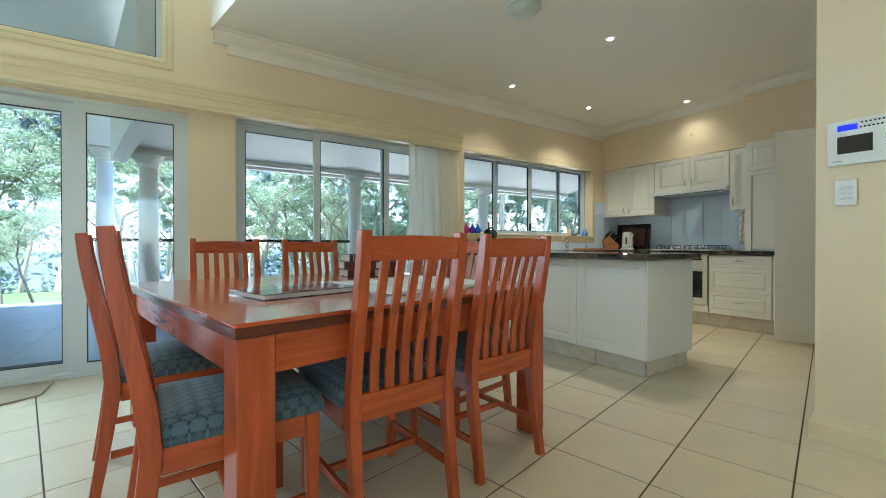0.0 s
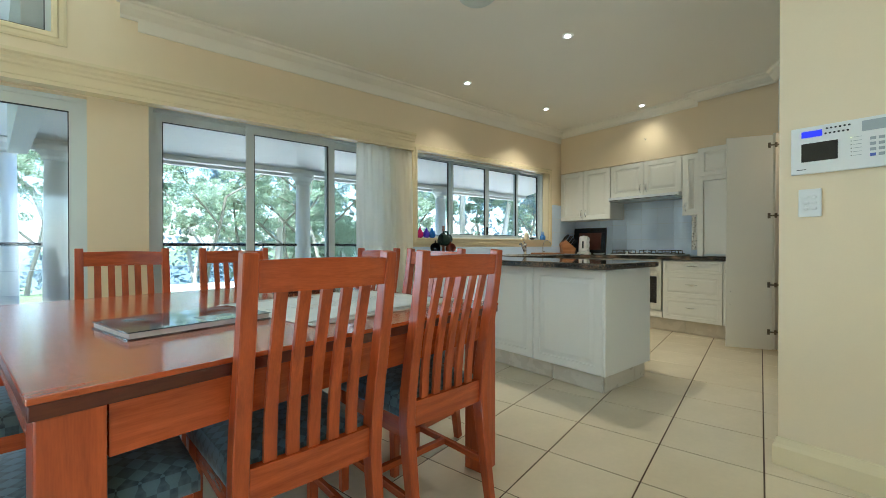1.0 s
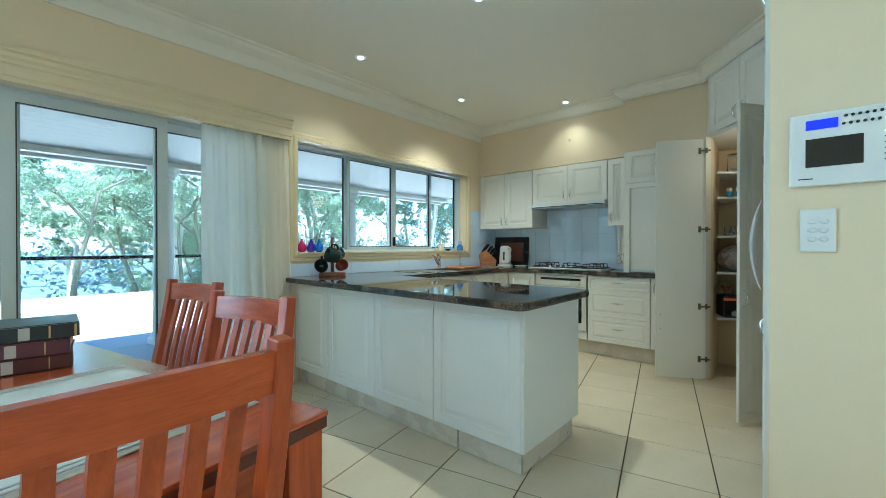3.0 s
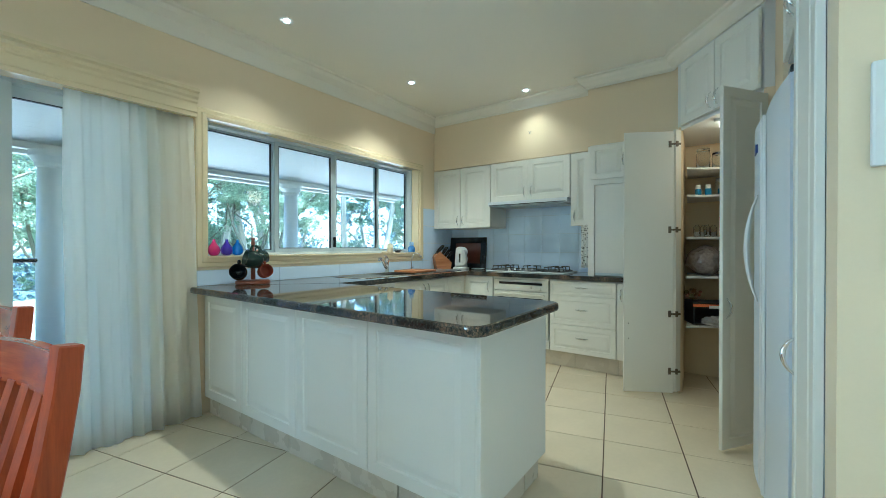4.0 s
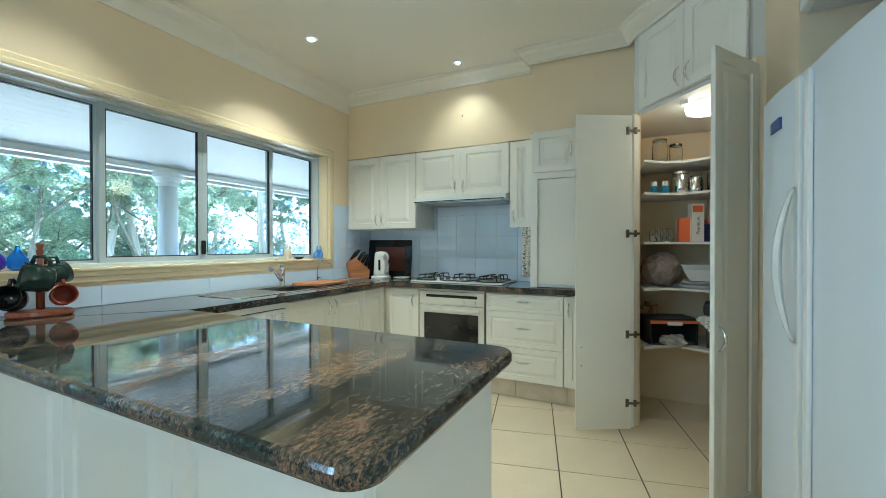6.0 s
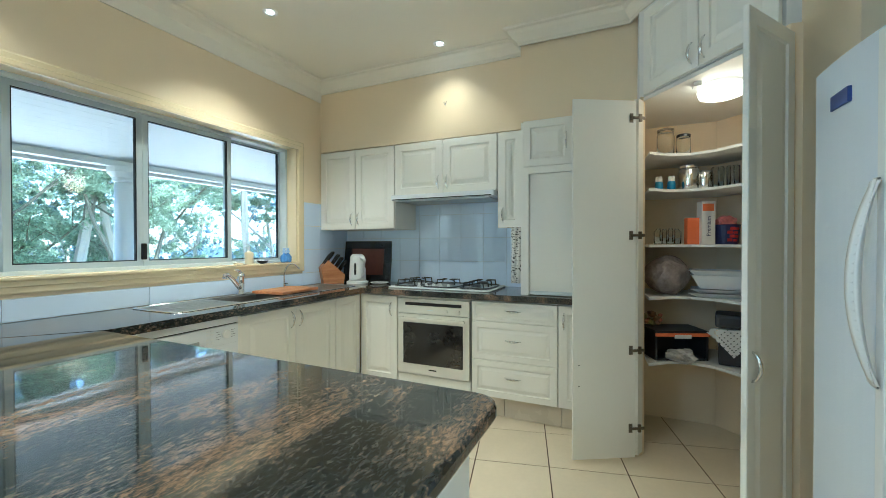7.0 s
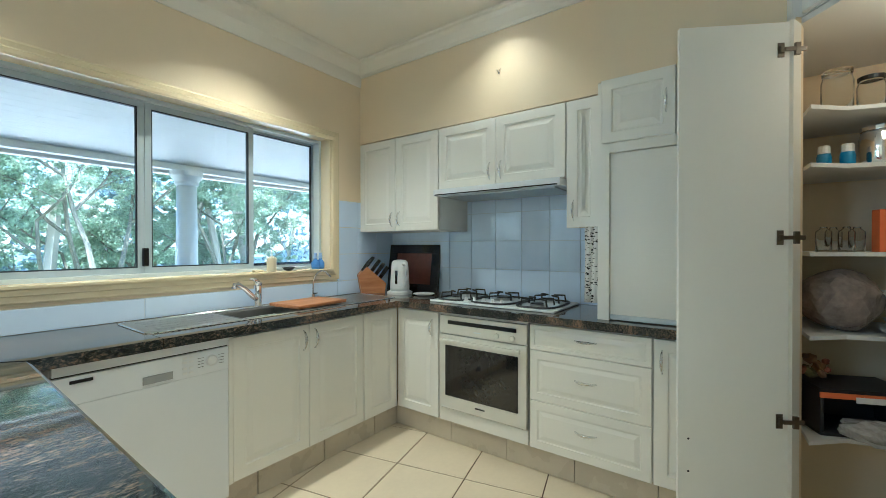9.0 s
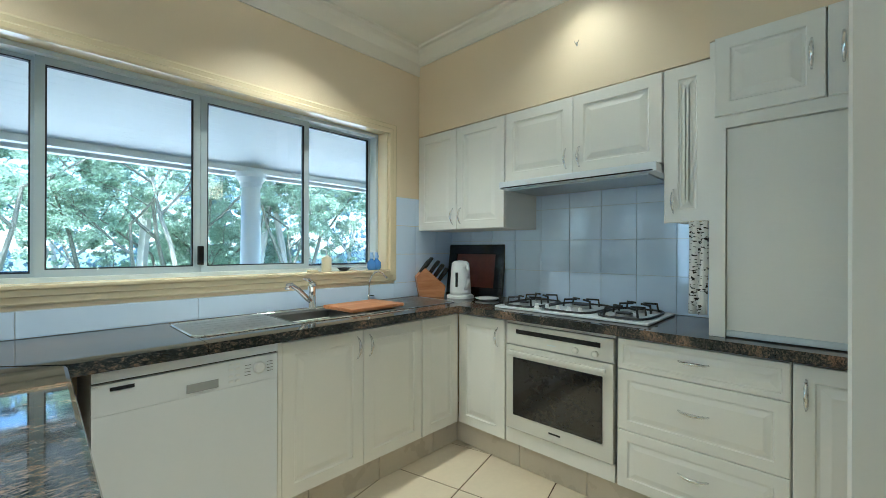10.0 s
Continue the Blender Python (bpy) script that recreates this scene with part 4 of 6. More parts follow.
for q in ((0, 1, 2, 3), (4, 7, 6, 5), (0, 4, 5, 1), (1, 5, 6, 2), (2, 6, 7, 3), (3, 7, 4, 0)):
    bm.faces.new([vs[k] for k in q])
part("lining", bm, SOFFIT, gb)
part("side_panel", prism(bmesh.new(), [(skew(4.23) - 0.16, 4.23), (skew(4.23) - 0.004, 4.23), (skew(6.8) - 0.004, 6.8), (skew(6.8) - 0.16, 6.8)], 2.04, 3.27), SOFFIT, gb)
part("pier_block", box(-0.92, -0.50, 7.9, 8.3, 2.43, 2.93), SOFFIT, gb)
for x, y, tall_ in ((-0.71, 8.1, 1.137), (-0.10, 6.65, 1.0), (2.70, 6.65, 1.0), (5.45, 6.65, 1.0)):
    co = thing("veranda_column", "white round veranda column with moulded capital", "column", pose(x, y, -0.02) @ Matrix.Diagonal((1, 1, tall_, 1)), "veranda columns")
    part("shaft", lathe(bmesh.new(), [(0.12, 0.10), (0.115, 0.9), (0.10, 2.0)], 24), SOFFIT, co, smooth=True)
    part("base", lathe(bmesh.new(), [(0.17, 0.0), (0.17, 0.06), (0.15, 0.08), (0.15, 0.10), (0.13, 0.12)], 24), SOFFIT, co)
    part("capital", lathe(bmesh.new(), [(0.105, 1.98), (0.12, 2.0), (0.12, 2.03), (0.15, 2.07), (0.165, 2.09), (0.165, 2.148)], 24), SOFFIT, co)
rl = thing("railing", "dark metal top rail along the veranda edge", "railing")
part("top_rail", tube(bmesh.new(), [(-0.72, 6.63, 1.03), (7.5, 6.63, 1.03)], 0.022, 8), BLACK, rl)
for i in range(3):
    part("wire", tube(bmesh.new(), [(-0.72, 6.63, 0.2 + 0.27 * i), (7.5, 6.63, 0.2 + 0.27 * i)], 0.003, 4), STEEL, rl)


def tree_mesh(seed, height, spread, leaves, leaf, bark):
    """Trunk with forking limbs, and a ragged crown of small leaf clusters hung on the limbs."""
    rnd = random.Random(seed)
    wood = bmesh.new()
    tips = []
    def limb(p, d, length, r, depth):
        pts, rs = [p], [r]
        q = Vector(p)
        for k in range(4):
            d = (d + Vector((rnd.uniform(-1, 1), rnd.uniform(-1, 1), rnd.uniform(-0.3, 0.6))) * 0.16).normalized()
            q = q + d * length / 4
            pts.append(tuple(q))
            rs.append(r * (1 - 0.13 * (k + 1)))
            if depth and k >= (1 if depth < 3 else 2):
                a = rnd.uniform(0, 2 * math.pi)
                nd = (d * 0.55 + Vector((math.cos(a), math.sin(a), rnd.uniform(0.0, 0.6))) * 0.75).normalized()
                limb(tuple(q), nd, length * rnd.uniform(0.45, 0.65), r * 0.5, depth - 1)
        tube(wood, pts, rs, 6 if depth else 4)
        tips.append((Vector(pts[-1]), depth))
        if depth < 2:
            tips.append((Vector(pts[2]), depth))
    limb((0, 0, 0), Vector((rnd.uniform(-0.1, 0.1), 0, 1)), height * 0.72, height * 0.016, 3)
    verts, faces = [], []
    clumps = []
    for c, dpt in tips:
        if dpt == 3 and rnd.random() < 0.5:
            continue
        for k in range(rnd.randint(1, 3)):
            clumps.append((c + Vector((rnd.gauss(0, 1), rnd.gauss(0, 1), rnd.gauss(0, 0.7))) * spread * 0.075, rnd.uniform(0.35, 0.95) * spread * 0.085))
    per = max(6, leaves // len(clumps))
    for c, r in clumps:
        for k in range(per):
            o = Vector((rnd.gauss(0, 1), rnd.gauss(0, 1), rnd.gauss(0, 1))).normalized() * r * rnd.uniform(0.1, 1.0) ** 0.5
            o.z *= 0.62
            sz = rnd.uniform(0.055, 0.12) * height / 12
            a = Vector((rnd.uniform(-1, 1), rnd.uniform(-1, 1), rnd.uniform(-1, 0.4))).normalized()
            b = a.cross(Vector((rnd.uniform(-1, 1), rnd.uniform(-1, 1), rnd.uniform(-1, 1)))).normalized()
            q, i = c + o, len(verts)
            verts += [q - a * sz, q + b * sz * 0.45, q + a * sz, q - b * sz * 0.45]
            faces.append((i, i + 1, i + 2, i + 3))
    me = bpy.data.meshes.new("crown")
    me.from_pydata([tuple(v) for v in verts], [], faces)
    me.materials.append(leaf)
    return mesh_of("trunk", wood, bark), me


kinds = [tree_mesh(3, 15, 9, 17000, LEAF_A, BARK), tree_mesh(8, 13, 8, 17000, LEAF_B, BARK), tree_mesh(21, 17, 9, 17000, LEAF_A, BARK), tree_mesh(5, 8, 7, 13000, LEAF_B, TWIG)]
rnd = random.Random(11)
spots = [(-5, 26, 0), (-1.5, 30, 2), (2, 24, 0), (4.5, 29, 1), (7, 23, 2), (10, 27, 0), (13, 22, 1), (17, 26, 2), (21, 23, 0), (-9, 33, 1), (26, 27, 1), (32, 24, 0),
         (0, 40, 1), (6, 42, 2), (12, 40, 0), (19, 38, 1), (26, 40, 2), (-6, 43, 2), (-13, 40, 0), (34, 36, 2), (-18, 34, 1), (40, 30, 0), (45, 22, 1), (9, 33, 1), (15, 31, 0), (23, 32, 2), (20, 19, 1), (28, 20, 2), (24, 18, 0), (36, 18, 1), (31, 30, 0), (38, 26, 2), (15, 24, 1), (11, 21, 2), (50, 30, 1), (46, 38, 0)]
low = [(-1.9 - 0.75 * k, 10.2 + 1.3 * math.sin(k * 2.1), 4) for k in range(10)]
spots += [(rnd.uniform(-20, 42), rnd.uniform(19, 30), 3) for _ in range(22)] + [(rnd.uniform(3, 44), rnd.uniform(16.5, 25), 3) for _ in range(24)] + [(-4, 18, 3), (-9, 17, 3), (-13, 20, 3), (-6.5, 20, 3), (-11, 24, 2), (-16, 26, 0)] + low
for x, y, k in spots:
    sc = rnd.uniform(0.85, 1.2)
    t = thing("shrub" if k > 2 else "gum_tree", "dense green leafy shrub in sunlight" if k > 2 else "tall pale-trunked gum tree with open blue-green crown", "shrub" if k > 2 else "tree",
              pose(x, y, fall(y) - 0.1, 0, 0, rnd.uniform(0, 360)) @ Matrix.Scale(sc * (1, 1, 1, 0.8, 0.26)[k], 4), "bush beyond the veranda")
    for nm, me in zip(("trunk", "crown"), kinds[min(k, 3)]):
        ob = new(nm, me)
        ob.parent = t
# woods further down the slope, one mass of leaf clumps
fr_ = random.Random(9)
fv, ff = [], []
for c in range(430):
    ctr = Vector((fr_.uniform(-60, 95), fr_.uniform(52, 74), fr_.uniform(-6, 7.5) - 2.5 * fr_.random() ** 2))
    rad = fr_.uniform(1.2, 3.0)
    for k in range(42):
        o = Vector((fr_.gauss(0, 1), fr_.gauss(0, 1), fr_.gauss(0, 0.7))).normalized() * rad * fr_.uniform(0.2, 1.0) ** 0.5
        a = Vector((fr_.uniform(-1, 1), fr_.uniform(-1, 1), fr_.uniform(-1, 0.4))).normalized()
        b = a.cross(Vector((fr_.uniform(-1, 1), fr_.uniform(-1, 1), fr_.uniform(-1, 1)))).normalized()
        q, i = ctr + o, len(fv)
        w = fr_.uniform(0.2, 0.5)
        fv += [q - a * w, q + b * w * 0.5, q + a * w, q - b * w * 0.5]
        ff.append((i, i + 1, i + 2, i + 3))
me = bpy.data.meshes.new("far_woods")
me.from_pydata([tuple(v) for v in fv], [], ff)
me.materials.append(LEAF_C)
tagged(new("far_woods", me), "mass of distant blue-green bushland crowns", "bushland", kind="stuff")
# far wooded ridge, the blue of distance haze put into its base colour
bm = bmesh.new()
rg = random.Random(4)
pts = [(-300 + 12 * i, 120 + 25 * math.sin(i * 0.4), -2.5 + 2 * rg.random() + 2 * math.sin(i * 0.21)) for i in range(52)]
lo = [bm.verts.new((x, y, -9)) for x, y, z in pts]
hi = [bm.verts.new((x, y, z)) for x, y, z in pts]
bk = [bm.verts.new((x, y + 60, -9)) for x, y, z in pts]
for i in range(51):
    bm.faces.new((lo[i], lo[i + 1], hi[i + 1], hi[i]))
    bm.faces.new((hi[i], hi[i + 1], bk[i + 1], bk[i]))
solo("backdrop_ridge", bm, surface("far_hazed_woods", (0.16, 0.21, 0.25), 0.9, vary=0.4, scale=0.08, fine=1.5, bump=0.0), "far blue-green wooded ridge", "ridge", kind="structure")

# ---- built-in appliances ----
oven = thing("oven", "white built-in oven with dark glass door", "oven", pose(EF, 3.075, 0, 0, 0, -90))
part("surround", box(0.0, 0.612, 0.004, 0.02, KH, 0.235, bevel=0.001), WHITE, oven, "white filler panel below the oven")
part("top_filler", box(0.0, 0.612, 0.006, 0.02, 0.832, BENCH - 0.044), WHITE, oven)
part("body", box(0.01, 0.60, 0.021, 0.53, KH, 0.84), WHITE_IN, oven)
pan_ = part("control_panel", box(0.006, 0.606, -0.006, 0.02, 0.716, 0.829, bevel=0.003), OVENWHITE, oven)
part("display", box(0.07, 0.545, -0.009, -0.0055, 0.778, 0.802, bevel=0.002), BLACK, pan_, "dark display strip")
for x in (0.42, 0.52):
    part("knob", lathe(bmesh.new(), [(0.016, 0), (0.016, 0.012), (0.012, 0.016)], 14), OVENWHITE, pan_, at=pose(x, -0.006, 0.745, 90, 0, 0), smooth=False)
part("lettering", box(0.26, 0.31, -0.0075, -0.0058, 0.742, 0.748), ALU, pan_, "faint grey printing")
dr = part("door", box(0.006, 0.606, -0.010, 0.02, 0.243, 0.71, bevel=0.003), OVENWHITE, oven)
part("glass", box(0.055, 0.557, -0.0135, -0.0095, 0.325, 0.645, bevel=0.004), DARKGLASS, dr, "dark oven glass")
part("handle", bx(bmesh.new(), 0.03, 0.582, -0.05, -0.032, 0.668, 0.69, bevel=0.006), OVENWHITE, dr, "white bar handle")
for x in (0.05, 0.56):
    part("handle_post", box(x - 0.01, x + 0.01, -0.034, -0.008, 0.670, 0.688, bevel=0.002), OVENWHITE, dr)
part("badge", box(0.275, 0.34, -0.0115, -0.0095, 0.283, 0.292), BLACK, dr, "small dark badge")

dw = thing("dishwasher", "white built-in dishwasher under the worktop", "dishwasher", pose(3.747, NF - 0.004, 0))
part("body", box(0.005, 0.59, 0.03, 0.55, 0.10, 0.842), WHITE_IN, dw)
part("door", box(0.0, 0.598, 0.0, 0.03, 0.105, 0.7025, bevel=0.0015), ENAMEL, dw)
cp = part("control_panel", box(0.0, 0.598, -0.0015, 0.03, 0.7032, 0.806, bevel=0.0015), ENAMEL, dw)
part("grip", box(0.262, 0.368, -0.0065, -0.003, 0.716, 0.748, bevel=0.001), surface("grey_plastic", (0.33, 0.34, 0.33), 0.5), cp, "grey recessed grip")
part("badge", box(0.045, 0.11, -0.0055, -0.0035, 0.780, 0.792), BLACK, cp, "small dark badge")
for x in (0.405, 0.43):
    for z in (0.722, 0.742, 0.768, 0.786):
        part("button", box(x, x + 0.016, -0.007, -0.0035, z, z + 0.008), PLASTIC, cp)
part("dial", lathe(bmesh.new(), [(0.024, 0), (0.024, 0.009), (0.019, 0.013)], 18), PLASTIC, cp, at=pose(0.52, -0.004, 0.760, 90, 0, 0))
for sx in (-1, 1):
    for k in range(4):
        part("printing", box(0.52 + sx * 0.044 - 0.012, 0.52 + sx * 0.044 + 0.012, -0.0052, -0.0038, 0.738 + 0.013 * k, 0.7395 + 0.013 * k), IRON, cp, "small dark printed line")
part("side_strip", box(0.60, 0.617, 0.0, 0.03, KH, 0.845), WHITE, dw)
part("top_strip", box(0.0, 0.598, -0.002, 0.03, 0.813, 0.850), ENAMEL, dw)
# shade in the gap above the control panel, put in as a black strip
part("shadow_gap", box(0.0, 0.598, 0.01, 0.029, 0.8065, 0.8128), RUBBER, dw, "black strip standing for the shade in the gap")

# ---- sink, taps and worktop things ----
sk = thing("sink", "brushed steel sink with two bowls and drainers", "sink", pose(0, 0, BENCH))


def basin(x0, x1, y0, y1, deep, r=0.012):
    bm = bmesh.new()
    o = [bm.verts.new((x, y, z)) for z, i in ((0.0015, -0.012), (0.002, 0), (-0.01, r * 0.6), (-deep + 0.02, r), (-deep, r + 0.02)) for x, y in ((x0 + i, y0 + i), (x1 - i, y0 + i), (x1 - i, y1 - i), (x0 + i, y1 - i))]
    for k in range(4):
        for c in range(4):
            bm.faces.new((o[k * 4 + c], o[k * 4 + (c + 1) % 4], o[k * 4 + 4 + (c + 1) % 4], o[k * 4 + 4 + c]))
    bm.faces.new(o[16:20])
    return bm


for x0, x1, d in ((4.49, 4.86, 0.17), (4.91, 5.12, 0.12)):
    b = part("bowl", basin(x0, x1, 3.575, 3.895, d), BOWL_SHADE_STEEL, sk)
    so = b.modifiers.new("thickness", "SOLIDIFY")
    so.thickness, so.offset = 0.0015, 1
    part("drain", lathe(bmesh.new(), [(0.035, -d + 0.001), (0.035, -d + 0.004), (0.02, -d + 0.003)], 16, (x0 + x1) / 2, 3.735), CHROME, sk)
for x0, x1 in ((4.065, 4.478), (5.132, 5.60)):
    part("drainer", box(x0, x1, 3.545, 3.935, -0.002, 0.003, bevel=0.002), STEEL, sk)
    for i in range(5):
        part("ridge", box(x0 + 0.05, x1 - 0.03, 3.61 + i * 0.062, 3.618 + i * 0.062, 0.003, 0.0045, bevel=0.001), STEEL, sk)
for b in ((4.478, 5.132, 3.545, 3.564), (4.478, 5.132, 3.906, 3.935), (4.872, 4.899, 3.564, 3.906)):
    part("rim", box(*b, -0.002, 0.003), STEEL, sk)
for y in (3.538, 3.937):
    part("raised_edge", tube(bmesh.new(), [(4.10, y, 0.002), (5.57, y, 0.002)], 0.004, 6), CHROME, sk, "bright rolled steel edge")
for x in (4.062, 5.603):
    part("raised_edge", tube(bmesh.new(), [(x + (0.035 if x < 5 else -0.035), 3.538, 0.002), (x, 3.575, 0.002), (x, 3.90, 0.002), (x + (0.035 if x < 5 else -0.035), 3.937, 0.002)], 0.004, 6), CHROME, sk, "bright rolled steel edge")

tp = thing("mixer_tap", "chrome lever mixer tap behind the sink", "tap", pose(4.77, 3.935, BENCH + 0.001))
part("body", lathe(bmesh.new(), [(0.03, 0), (0.03, 0.006), (0.023, 0.012), (0.023, 0.12), (0.026, 0.125), (0.026, 0.145), (0.018, 0.155)], 18), CHROME, tp, smooth=True)
part("spout", tube(bmesh.new(), [(0, 0, 0.04), (-0.05, -0.02, 0.075), (-0.11, -0.045, 0.125), (-0.155, -0.062, 0.152), (-0.178, -0.07, 0.15), (-0.184, -0.072, 0.13)], [0.017, 0.016, 0.0145, 0.0135, 0.0135, 0.0135], 10), CHROME, tp, smooth=True)
part("lever", tube(bmesh.new(), [(0, 0, 0.15), (-0.025, -0.012, 0.17), (-0.065, -0.03, 0.178)], [0.016, 0.011, 0.006], 8), CHROME, tp, smooth=True)
tp = thing("filter_tap", "thin chrome gooseneck filter tap", "tap", pose(5.19, 3.955, BENCH + 0.001))
part("neck", tube(bmesh.new(), [(0, 0, 0), (0, 0, 0.10)] + [(0.055 - 0.055 * math.cos(a), -0.03 + 0.03 * math.cos(a), 0.10 + 0.10 * math.sin(a)) for a in (0.4, 0.8, 1.2, 1.6, 2.0, 2.4)] + [(0.108, -0.06, 0.155)], 0.006, 8), CHROME, tp, smooth=True)
part("base", lathe(bmesh.new(), [(0.018, 0), (0.018, 0.005), (0.011, 0.01), (0.011, 0.035)], 14), CHROME, tp)
part("lever", box(-0.002, 0.04, -0.006, 0.006, 0.036, 0.042, bevel=0.002), BLACK, tp, "black lever")
bd = solo("chopping_board", box(-0.19, 0.19, -0.14, 0.14, 0, 0.02, bevel=0.006), PALEWOOD, "worn wooden chopping board lying over the small bowl", "chopping board", pose(5.0, 3.735, BENCH + 0.0065, 0, 0, 4))

hob = thing("gas_hob", "white enamel gas hob with black wire grates", "hob", pose(5.58, 3.21, BENCH, 0, 0, -90))
part("plate", box(0, 0.87, 0, 0.44, 0.001, 0.014, bevel=0.005), ENAMEL, hob)
for x, y, r in ((0.13, 0.13, 0.032), (0.13, 0.33, 0.042), (0.42, 0.28, 0.055), (0.72, 0.12, 0.042), (0.72, 0.33, 0.032)):
    b = part("burner", lathe(bmesh.new(), [(r * 1.25, 0.0145), (r * 1.25, 0.018), (r, 0.02), (r, 0.03)], 18, x, y), STEEL, hob)
    part("cap", lathe(bmesh.new(), [(r * 0.95, 0.0305), (r * 0.95, 0.036), (r * 0.6, 0.039)], 18, x, y), IRON, b, "black burner cap")
for cx, w in ((0.13, 0.115), (0.42, 0.15), (0.72, 0.125)):
    bm = bmesh.new()
    n = 24
    loop = [(cx + w * math.copysign(abs(math.cos(a)) ** 0.5, math.cos(a)), 0.225 + 0.195 * math.copysign(abs(math.sin(a)) ** 0.5, math.sin(a)), 0.02) for a in (2 * math.pi * k / n for k in range(n + 1))]
    tube(bm, loop, 0.006, 6)
    for yy in ((0.13, 0.33) if w < 0.14 else (0.28,)):
        for a in range(4):
            c, s = math.cos(a * math.pi / 2 + 0.785), math.sin(a * math.pi / 2 + 0.785)
            tube(bm, [(cx + c * 0.115, yy + s * 0.085, 0.02), (cx + c * 0.108, yy + s * 0.082, 0.060), (cx + c * 0.03, yy + s * 0.025, 0.062)], 0.006, 6)
    tagged(part("grate", bm, IRON, hob, "black wire pan support"))
for i in range(5):
    part("knob", lathe(bmesh.new(), [(0.017, 0.0145), (0.017, 0.022), (0.011, 0.026), (0.009, 0.042), (0.006, 0.044)], 14, 0.255 + 0.065 * i, 0.06), PLASTIC, hob, smooth=False)

kb = thing("knife_block", "beech knife block with black-handled knives", "knife block", pose(5.70, 3.90, BENCH + 0.001, 0, 0, -35) @ Matrix.Scale(1.12, 4))
bm = prism(bmesh.new(), [(-0.07, 0.0), (0.09, 0.0), (0.10, 0.07), (-0.035, 0.19), (-0.095, 0.13)], -0.05, 0.05)
for v in bm.verts:
    v.co = Vector((v.co.x, v.co.z, v.co.y))
part("block", bm, PALEWOOD, kb)
for i, (dx, dz) in enumerate(((-0.075, 0.155), (-0.055, 0.172), (-0.01, 0.15), (0.02, 0.125), (0.05, 0.10))):
    for dy in (-0.027, 0.022):
        p0 = Vector((dx + 0.012, dy, dz + 0.003))
        part("knife_handle", tube(bmesh.new(), [tuple(p0), tuple(p0 + Vector((0.045, 0, 0.062))), tuple(p0 + Vector((0.06, 0, 0.082)))], [0.009, 0.011, 0.008], 6), BLACK, kb, smooth=True)

ke = thing("kettle", "white plastic jug kettle on its base", "kettle", pose(5.80, 3.68, BENCH + 0.001, 0, 0, 250) @ Matrix.Scale(1.16, 4))
part("base", lathe(bmesh.new(), [(0.085, 0), (0.085, 0.015), (0.07, 0.022)], 22), PLASTIC, ke)
part("jug", lathe(bmesh.new(), [(0.066, 0.023), (0.066, 0.05), (0.058, 0.18), (0.054, 0.215), (0.04, 0.228), (0.012, 0.232)], 22), PLASTIC, ke, smooth=True)
part("handle", tube(bmesh.new(), [(0.05, 0, 0.20), (0.085, 0, 0.205), (0.10, 0, 0.18), (0.098, 0, 0.11), (0.085, 0, 0.065), (0.058, 0, 0.06)], 0.011, 8), PLASTIC, ke, smooth=True)
part("spout", tube(bmesh.new(), [(-0.045, 0, 0.175), (-0.072, 0, 0.205)], [0.02, 0.014], 8), PLASTIC, ke)
part("water_gauge", box(-0.008, 0.008, -0.066, -0.056, 0.07, 0.16, bevel=0.002), BLACK, ke, "dark water gauge", at=pose(0, 0, 0, 0, 0, 40))
pc = thing("framed_panel", "black framed dark tray leaning on the wall tiles", "picture frame", pose(5.96, 3.975, BENCH + 0.001, 0, 0, -86) @ pose(0, 0, 0, -8, 0, 0) @ Matrix.Diagonal((1.1, 1, 1.06, 1)))
bm = bmesh.new()
for b in ((0, 0.47, 0, 0.025, 0, 0.06), (0, 0.47, 0, 0.025, 0.30, 0.37), (0, 0.07, 0, 0.025, 0.06, 0.30), (0.40, 0.47, 0, 0.025, 0.06, 0.30)):
    bx(bm, *b, bevel=0.004)
part("frame", bm, BLACK, pc)
part("panel", box(0.07, 0.40, 0.012, 0.02, 0.06, 0.30), surface("rust_brown_panel", (0.16, 0.05, 0.03), 0.3, vary=0.3, scale=14, bump=0.02), pc, "rust-brown panel")
solo("saucer", lathe(bmesh.new(), [(0.045, 0), (0.07, 0.006), (0.085, 0.014), (0.08, 0.015), (0.045, 0.006)], 22), PLASTIC, "white round saucer on the worktop", "saucer", pose(5.83, 3.46, BENCH + 0.001), smooth=True)
tw = bmesh.new()
grid = [[tw.verts.new((5.655 + 0.012 * math.sin(i * 1.3 + 0.4 * j), 2.125 + 0.07 * i / 10, 0.965 + 0.41 * j / 8)) for i in range(11)] for j in range(9)]
for a, b in zip(grid, grid[1:]):
    for i in range(10):
        tw.faces.new((a[i], a[i + 1], b[i + 1], b[i]))
m, n, l, p = nodes_of("printed_towel")
co_ = n.new("ShaderNodeTexCoord")
mp_ = n.new("ShaderNodeMapping")
mp_.inputs["Scale"].default_value = (1.0, 1.0, 2.6)
l.new(co_.outputs["Object"], mp_.inputs[0])
vo = n.new("ShaderNodeTexNoise")
vo.inputs["Scale"].default_value, vo.inputs["Detail"].default_value = 42, 1.0
l.new(mp_.outputs[0], vo.inputs["Vector"])
rp = n.new("ShaderNodeValToRGB")
rp.color_ramp.elements[0].position, rp.color_ramp.elements[0].color = 0.37, (0.02, 0.02, 0.02, 1)
rp.color_ramp.elements[1].position, rp.color_ramp.elements[1].color = 0.41, (0.78, 0.77, 0.73, 1)
l.new(vo.outputs[0], rp.inputs[0])
l.new(rp.outputs[0], p.inputs["Base Color"])
p.inputs["Roughness"].default_value = 0.9
